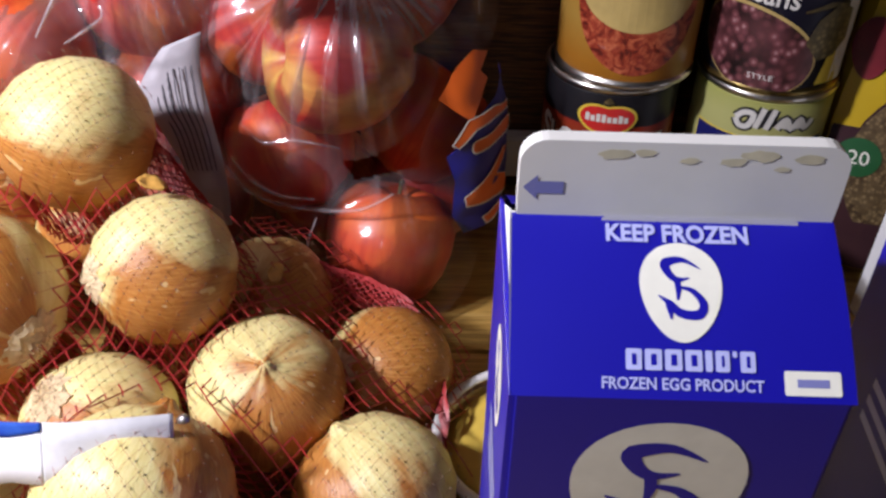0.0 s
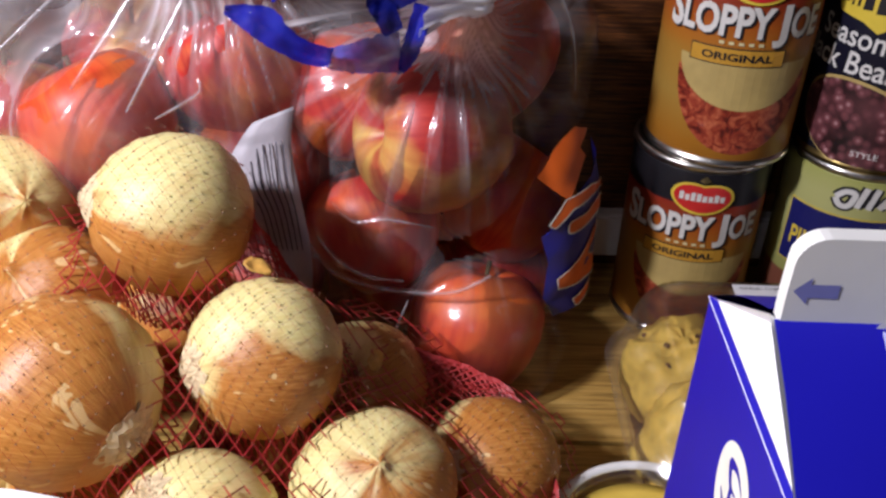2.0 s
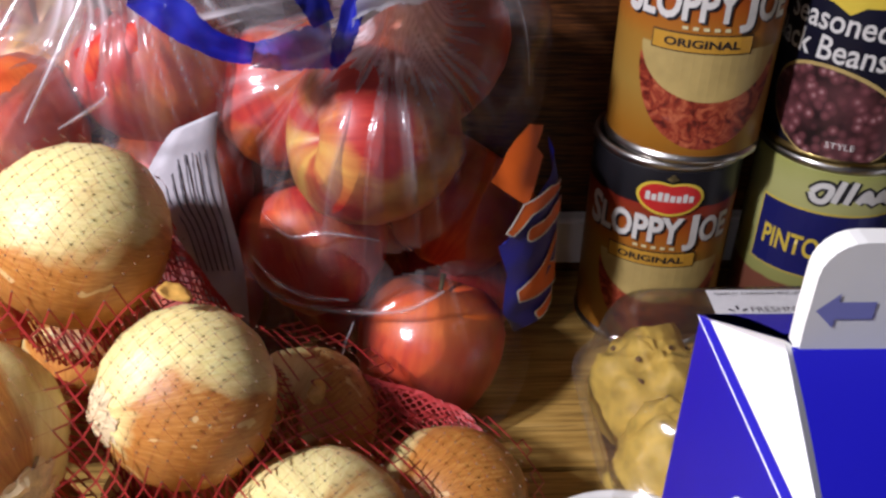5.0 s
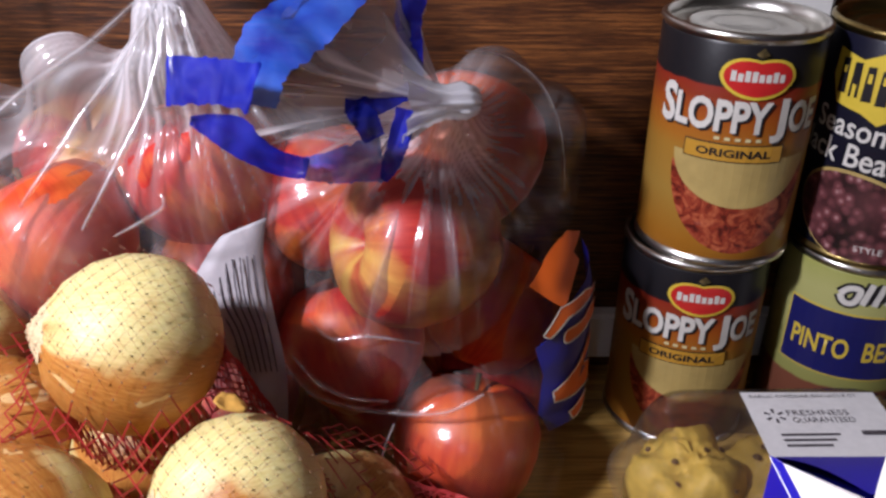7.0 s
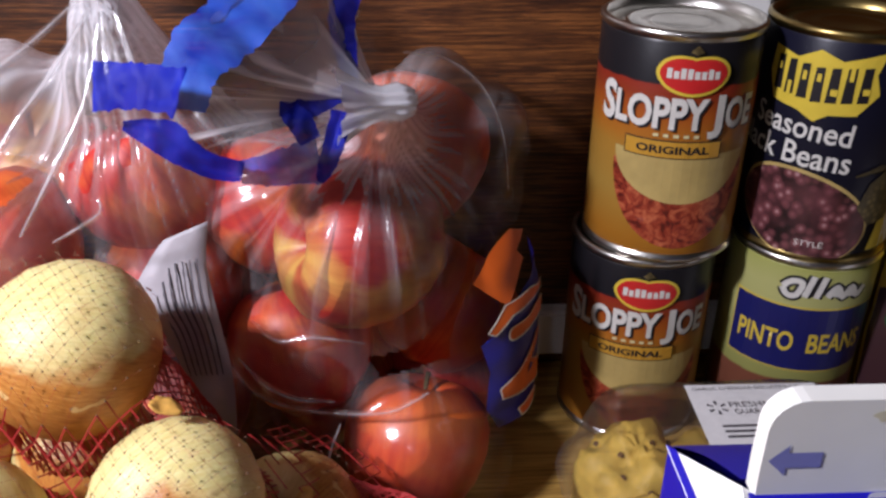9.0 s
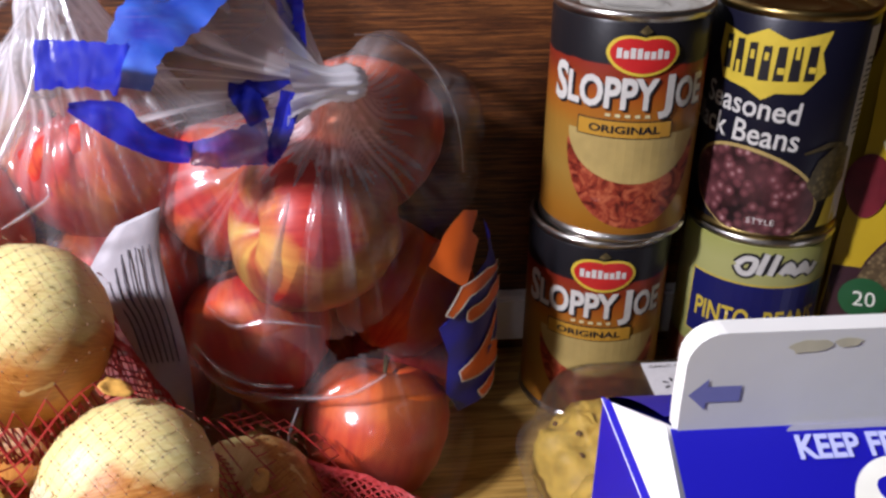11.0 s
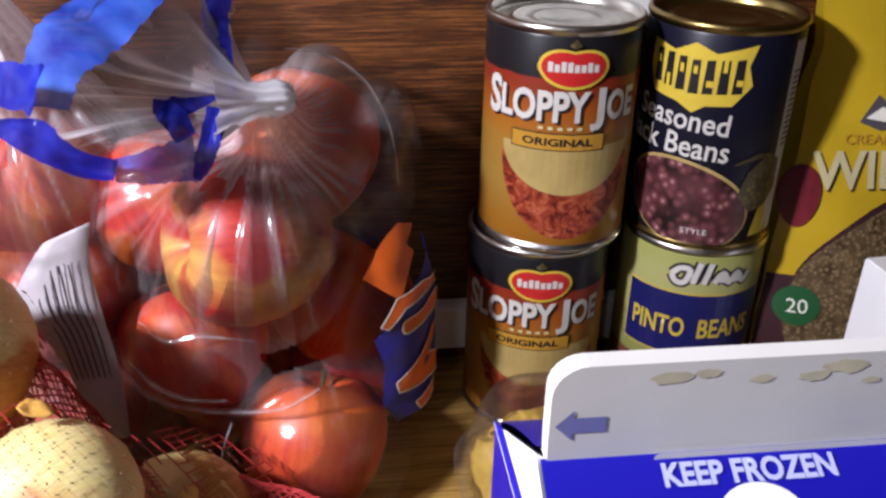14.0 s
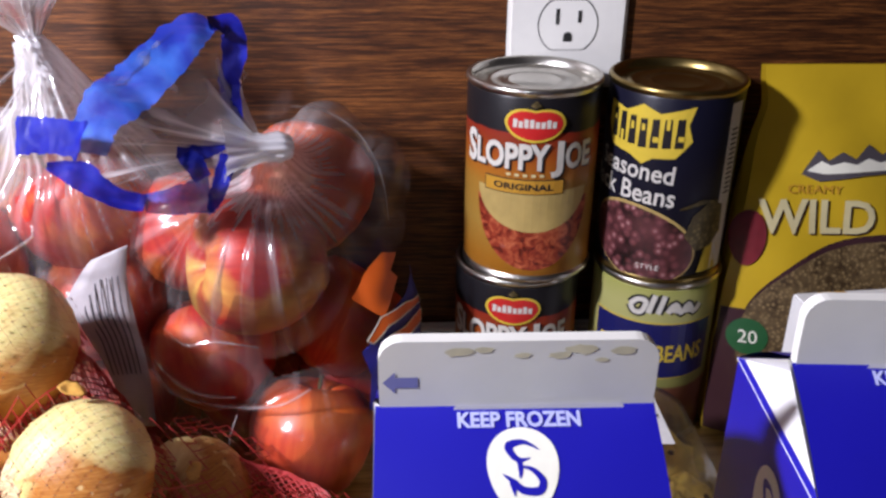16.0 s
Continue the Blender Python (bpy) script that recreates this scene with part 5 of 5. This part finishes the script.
# the blue printed band round the mouth
def torn_band(points, widths, mat, parent, seed, label="torn blue printed film"):
    """A crumpled strip of film that faces the room, with torn edges."""
    face = Vector((0, -0.86, 0.5))
    line, wid = [], []
    n = len(points)
    points = [Vector(p).lerp(Vector((0.03, 0.0, 0.32)), 0.07 if seed == 1 else 0.03 if mat is M_BLUE_DARK else 0.012) for p in points]
    for i in range(n - 1):
        p0, p1, p2, p3 = (Vector(points[max(0, min(n - 1, i + o))]) for o in (-1, 0, 1, 2))
        for k in range(9):
            t = k / 9
            line.append(0.5 * (2 * p1 + (p2 - p0) * t + (2 * p0 - 5 * p1 + 4 * p2 - p3) * t * t + (3 * p1 - p0 - 3 * p2 + p3) * t ** 3))
            wid.append(widths[i] * (1 - t) + widths[i + 1] * t)
    line.append(Vector(points[-1]))
    wid.append(widths[-1])
    bm = bmesh.new()
    rows = []
    for i, p in enumerate(line):
        d = (line[min(i + 1, len(line) - 1)] - line[max(i - 1, 0)]).normalized()
        side = d.cross(face).normalized()
        row = []
        for k in range(7):
            a = k / 6 - 0.5
            torn = 1 + 0.16 * noise.noise(Vector((i * 0.40, 10 if a > 0 else -10, seed))) + 0.16 * max(0.0, noise.noise(Vector((i * 1.3, a * 5, seed + 7))))
            crum = noise.noise(Vector((i * 0.16, k * 0.4, seed * 3.0)))
            row.append(bm.verts.new(p + side * (wid[i] * a * torn) + face * (0.0030 * crum + 0.0008 * noise.noise(Vector((i * 0.9, k * 1.7, seed))))))
        rows.append(row)
    for a, b2 in zip(rows, rows[1:]):
        for k in range(6):
            bm.faces.new((a[k], a[k + 1], b2[k + 1], b2[k]))
    return part("blue_band", bm, mat, parent, label, smooth=True)


torn_band([(-0.138, 0.362, 0.2328), (-0.1283, 0.360, 0.2335), (-0.1182, 0.357, 0.2338), (-0.1074, 0.353, 0.2326)], [0.016, 0.015, 0.014, 0.015], M_BLUE_DARK, right_bag, 1)
torn_band([(-0.1045, 0.350, 0.2265), (-0.1014, 0.360, 0.2373), (-0.0926, 0.370, 0.2455), (-0.0822, 0.380, 0.2520), (-0.0663, 0.392, 0.2660), (-0.0560, 0.400, 0.2695)], [0.018, 0.020, 0.023, 0.022, 0.019, 0.008], M_BLUE_FILM, right_bag, 2)
torn_band([(-0.0573, 0.402, 0.2700), (-0.0492, 0.410, 0.2660), (-0.0485, 0.412, 0.2536), (-0.0524, 0.410, 0.2406), (-0.0514, 0.407, 0.2275), (-0.0501, 0.404, 0.2156)], [0.006, 0.011, 0.011, 0.010, 0.008, 0.005], M_BLUE_DARK, right_bag, 3)
torn_band([(-0.0480, 0.402, 0.2157), (-0.0593, 0.398, 0.2123), (-0.0690, 0.394, 0.2100), (-0.0775, 0.392, 0.2115)], [0.005, 0.007, 0.008, 0.006], M_BLUE_DARK, right_bag, 4)
torn_band([(-0.0740, 0.391, 0.2109), (-0.0700, 0.390, 0.2064), (-0.0666, 0.389, 0.1990)], [0.008, 0.010, 0.008], M_BLUE_DARK, right_bag, 5)
torn_band([(-0.1320, 0.374, 0.2134), (-0.1186, 0.374, 0.2085), (-0.1060, 0.375, 0.1975), (-0.0918, 0.377, 0.1918)], [0.003, 0.013, 0.009, 0.008], M_BLUE_DARK, right_bag, 6)
torn_band([(-0.0918, 0.3765, 0.1918), (-0.0816, 0.379, 0.1912), (-0.0710, 0.381, 0.1922), (-0.0620, 0.383, 0.1925)], [0.008, 0.012, 0.015, 0.018], M_BLUE_FILM, right_bag, 7)
torn_band([(-0.0535, 0.396, 0.2080), (-0.0570, 0.389, 0.1990), (-0.0605, 0.384, 0.1910), (-0.0637, 0.381, 0.1850)], [0.009, 0.008, 0.007, 0.003], M_BLUE_DARK, right_bag, 8)

# printed side of the right bag: navy with orange shapes
side_m = pose(-0.006, 0.437, 0, 0, 0, 52)


def on_side(name, bm, mat, lift):
    for v in bm.verts:
        a = v.co.x / 0.036
        squeeze = 1 - 0.25 * max(0.0, (v.co.y - 0.10) / 0.07) + 0.05 * noise.noise(Vector((v.co.x * 60, v.co.y * 60, 1)))
        r = (0.0412 + lift) * squeeze
        v.co = side_m @ Vector((r * math.sin(a), -r * math.cos(a), v.co.y))
    return part(name, bm, mat, right_bag, smooth=True)


on_side("navy_print", outline([(-0.022, 0.056), (-0.016, 0.042), (0.030, 0.042), (0.030, 0.124), (0.012, 0.122), (0.004, 0.116), (-0.006, 0.112), (-0.008, 0.104), (-0.024, 0.092), (-0.020, 0.076)], 0.004), M_PRINT_NAVY, 0.0008)
for pts in (round_rect(-0.012, 0.091, 0.020, 0.099, 0.003), stroke([(-0.020, 0.098), (-0.012, 0.108), (0.002, 0.110), (0.018, 0.106)], [0.004, 0.007, 0.006, 0.004]), [(-0.016, 0.066), (0.012, 0.083), (0.019, 0.080), (0.006, 0.070), (0.019, 0.062), (0.019, 0.053), (-0.015, 0.060)], [(-0.006, 0.049), (0.010, 0.051), (0.010, 0.045), (-0.004, 0.044)], [(-0.027, 0.124), (-0.020, 0.136), (-0.008, 0.146), (0.002, 0.142), (-0.004, 0.134), (0.001, 0.128), (-0.012, 0.110)]):
    on_side("orange_print", outline(pts, 0.004), M_PRINT_ORANGE, 0.0016)
    if pts[0] != (-0.027, 0.124):
        ring = list(pts) + [pts[0]]
        on_side("print_outline", outline(stroke(ring, [0.0007] * len(ring)), 0.004), M_CREAM, 0.0020)
on_side("print_gap", outline([(0.000, 0.0665), (0.008, 0.0665), (0.003, 0.0700)], 0.004), M_PRINT_NAVY, 0.0022)

left_bag = thing("apple_bag", "clear plastic bag of apples gathered into a milky neck", "plastic bag", HEAP, group="bags of apples")
LKNOT = (-0.148, 0.430, 0.258)
left_balls = [(unlean @ Vector(c), r) for c, r, _, _ in APPLES[8:]] + [((-0.150, 0.436, 0.215), 0.016), ((-0.149, 0.434, 0.235), 0.011), ((-0.148, 0.431, 0.252), 0.007), ((-0.196, 0.440, 0.212), 0.014), ((-0.245, 0.445, 0.190), 0.018)]
sheet_l = drape(left_balls, (-0.205, 0.440, 0.100), BAG_N, 0.110, 0.140, 100, 120, -0.040, 0.0028, 420, 0.998)
bag_sheet("film", sheet_l, LKNOT, 0.0085, M_FILM_MILKY, left_bag, 9.0, 60, 0.19, keep=lambda p: p.z < 0.262 and close_to(left_balls, p, 0.050), milk=1.5, fruit=left_balls[:7], loose=0.24)
LRIM = [(-0.200, 0.420, 0.300), (-0.178, 0.440, 0.315), (-0.150, 0.445, 0.315), (-0.122, 0.440, 0.305), (-0.112, 0.420, 0.290), (-0.128, 0.398, 0.285), (-0.158, 0.392, 0.288), (-0.188, 0.398, 0.294)]
flare("neck", LKNOT, LRIM, M_FILM_MILKY, left_bag, 11.0, white=0.9)
ribbon("blue_band", LRIM[5:] + LRIM[:2], [(0, 0, 1)] * 5, [0.008, 0.012, 0.010, 0.012, 0.008], M_BLUE_FILM, left_bag, 0.0004, 0.2, 4, label="blue printed film")
note = ribbon("paper_label", [(-0.112, 0.404, 0.158), (-0.114, 0.399, 0.140), (-0.111, 0.392, 0.120), (-0.108, 0.388, 0.098), (-0.108, 0.388, 0.078), (-0.110, 0.390, 0.055)], [(-1, -0.15, -0.35), (-1, -0.2, -0.2), (-1, -0.15, 0.0), (-1, 0, 0.05), (-1, 0, 0.05), (-1, 0, 0.05)], [0.020, 0.031, 0.027, 0.022, 0.018, 0.016], M_LABEL, left_bag, 0.0004, label="crumpled white ingredients label")
for k in range(7):
    off = 0.0025 + 0.0031 * k
    ribbon("print_line", [(-0.1145 - off, 0.3962 + 0.1 * off, 0.1450 - 0.25 * off), (-0.113 - off, 0.3905, 0.128 - 0.1 * off), (-0.1105 - off * 0.85, 0.3880, 0.112), (-0.109 - off * 0.75, 0.3855, 0.092)], [(-1, 0, 0)] * 4, [0.0007, 0.0008, 0.0007, 0.0006], M_INK, left_bag, 0.0002, 0.25, 20 + k, 9)



def film_fold(points, widths, parent, seed):
    """A creased ridge of bag film, with its glint put in as milky white on the crest."""
    face = Vector((0, -0.86, 0.5))
    line, wid, n = [], [], len(points)
    for i in range(n - 1):
        p0, p1, p2, p3 = (Vector(points[max(0, min(n - 1, i + o))]) for o in (-1, 0, 1, 2))
        for k in range(10):
            t = k / 10
            line.append(0.5 * (2 * p1 + (p2 - p0) * t + (2 * p0 - 5 * p1 + 4 * p2 - p3) * t * t + (3 * p1 - p0 - 3 * p2 + p3) * t ** 3))
            wid.append(widths[i] * (1 - t) + widths[i + 1] * t)
    bm = bmesh.new()
    lay_f = bm.verts.layers.float.new("film_haze")
    rows = []
    for i, q in enumerate(line):
        d = (line[min(i + 1, len(line) - 1)] - line[max(i - 1, 0)]).normalized()
        side = d.cross(face).normalized()
        row = []
        for k, (a, up, c) in enumerate(((-1, 0, 0.0), (-0.45, 0.5, 0.15), (0, 1, 0.75), (0.4, 0.5, 0.25), (1, 0, 0.0))):
            g = 0.6 + 0.7 * noise.noise(Vector((i * 0.21, seed, 0)))
            v = bm.verts.new(q + side * (wid[i] * a) + face * (wid[i] * 0.55 * up + 0.0006 * noise.noise(Vector((i * 0.3, k, seed)))))
            v[lay_f] = max(0.0, c * g)
            row.append(v)
        rows.append(row)
    for a, b2 in zip(rows, rows[1:]):
        for k in range(4):
            bm.faces.new((a[k], a[k + 1], b2[k + 1], b2[k]))
    return part("film_fold", bm, M_FOLD, parent, smooth=True)


for k, (pts, w2, bag) in enumerate((
    (((-0.1088, 0.395, 0.0893), (-0.0986, 0.388, 0.0784), (-0.0811, 0.384, 0.0724), (-0.0609, 0.380, 0.0714), (-0.0382, 0.370, 0.0790), (-0.0208, 0.368, 0.0900)), 0.0022, right_bag),
    (((-0.1050, 0.392, 0.0960), (-0.0940, 0.386, 0.0850), (-0.0800, 0.382, 0.0790), (-0.0620, 0.380, 0.0780)), 0.0020, right_bag),
    (((-0.0963, 0.388, 0.1178), (-0.0857, 0.383, 0.1098), (-0.0686, 0.381, 0.1118), (-0.0471, 0.384, 0.1053)), 0.0018, right_bag),
    (((-0.0265, 0.430, 0.2203), (-0.0099, 0.430, 0.2176), (0.0078, 0.435, 0.2021), (0.0180, 0.440, 0.1766), (0.0209, 0.440, 0.1485)), 0.0018, right_bag),
    (((-0.0604, 0.366, 0.0770), (-0.0665, 0.364, 0.0537), (-0.0522, 0.360, 0.0343)), 0.0016, right_bag),
    (((-0.1998, 0.377, 0.1779), (-0.1771, 0.392, 0.2065), (-0.1612, 0.405, 0.2255), (-0.1470, 0.420, 0.2460)), 0.0030, left_bag),
    (((-0.1804, 0.382, 0.1651), (-0.1652, 0.394, 0.1897), (-0.1529, 0.406, 0.2117), (-0.1450, 0.420, 0.2400)), 0.0026, left_bag),
    (((-0.2250, 0.372, 0.1950), (-0.1960, 0.392, 0.2180), (-0.1700, 0.408, 0.2340), (-0.1510, 0.420, 0.2490)), 0.0030, left_bag),
    (((-0.1252, 0.405, 0.2040), (-0.1323, 0.411, 0.2234), (-0.1390, 0.420, 0.2440)), 0.0024, left_bag),
    (((-0.1400, 0.395, 0.1950), (-0.1420, 0.405, 0.2200), (-0.1440, 0.420, 0.2450)), 0.0018, left_bag),
    (((-0.1684, 0.382, 0.1621), (-0.1543, 0.376, 0.1715), (-0.1451, 0.374, 0.1782), (-0.1454, 0.376, 0.1832)), 0.0018, left_bag),
)):
    film_fold(pts, [w2 * 0.3] + [w2 * 0.75] * (len(pts) - 2) + [w2 * 0.3], bag, 3.3 * k)

# loose flakes of dry onion skin caught in the net
for place, turn, size in (((-0.1121, 0.3030, 0.1400), (20, 30, 40), 0.0070), ((-0.0720, 0.3150, 0.0840), (30, -20, 80), 0.0055)):
    bm = outline([(size * (0.7 + 0.3 * noise.noise(Vector((k, size * 900, 0)))) * math.cos(k * 0.628) * 1.3, size * (0.6 + 0.5 * noise.noise(Vector((k * 1.7, 3, size * 700)))) * math.sin(k * 0.628)) for k in range(10)], 0.003)
    for v in bm.verts:
        v.co.z = 0.0008 * math.sin(v.co.x * 400) + 0.0010 * noise.noise(v.co * 300)
    flake = part("onion_skin_flake", bm, M_FLAKE, smooth=True)
    flake.matrix_basis = HEAP @ pose(*place, *turn)
    md = flake.modifiers.new("thickness", "SOLIDIFY")
    md.thickness = 0.0004
    tagged(flake, "loose flake of golden dry onion skin on the net", "onion skin", "flakes of onion skin")

# a third clear bag, mostly out of sight, with black print
far_bag = thing("produce_bag", "crumpled clear produce bag with black print", "plastic bag", HEAP)
FK = (-0.262, 0.452, 0.225)
flare("neck", FK, [(-0.300, 0.440, 0.262), (-0.275, 0.470, 0.275), (-0.235, 0.470, 0.268), (-0.220, 0.450, 0.250), (-0.240, 0.425, 0.245), (-0.280, 0.425, 0.250)], M_FILM_MILKY, far_bag, 21.0, 0.007, white=0.7)
ribbon("black_print", [(-0.246, 0.432, 0.252), (-0.236, 0.434, 0.250), (-0.226, 0.438, 0.253), (-0.220, 0.446, 0.258)], [(0, 0, 1)] * 4, [0.006, 0.009, 0.009, 0.005], M_BLACK, far_bag, 0.0004, 0.3, 8)
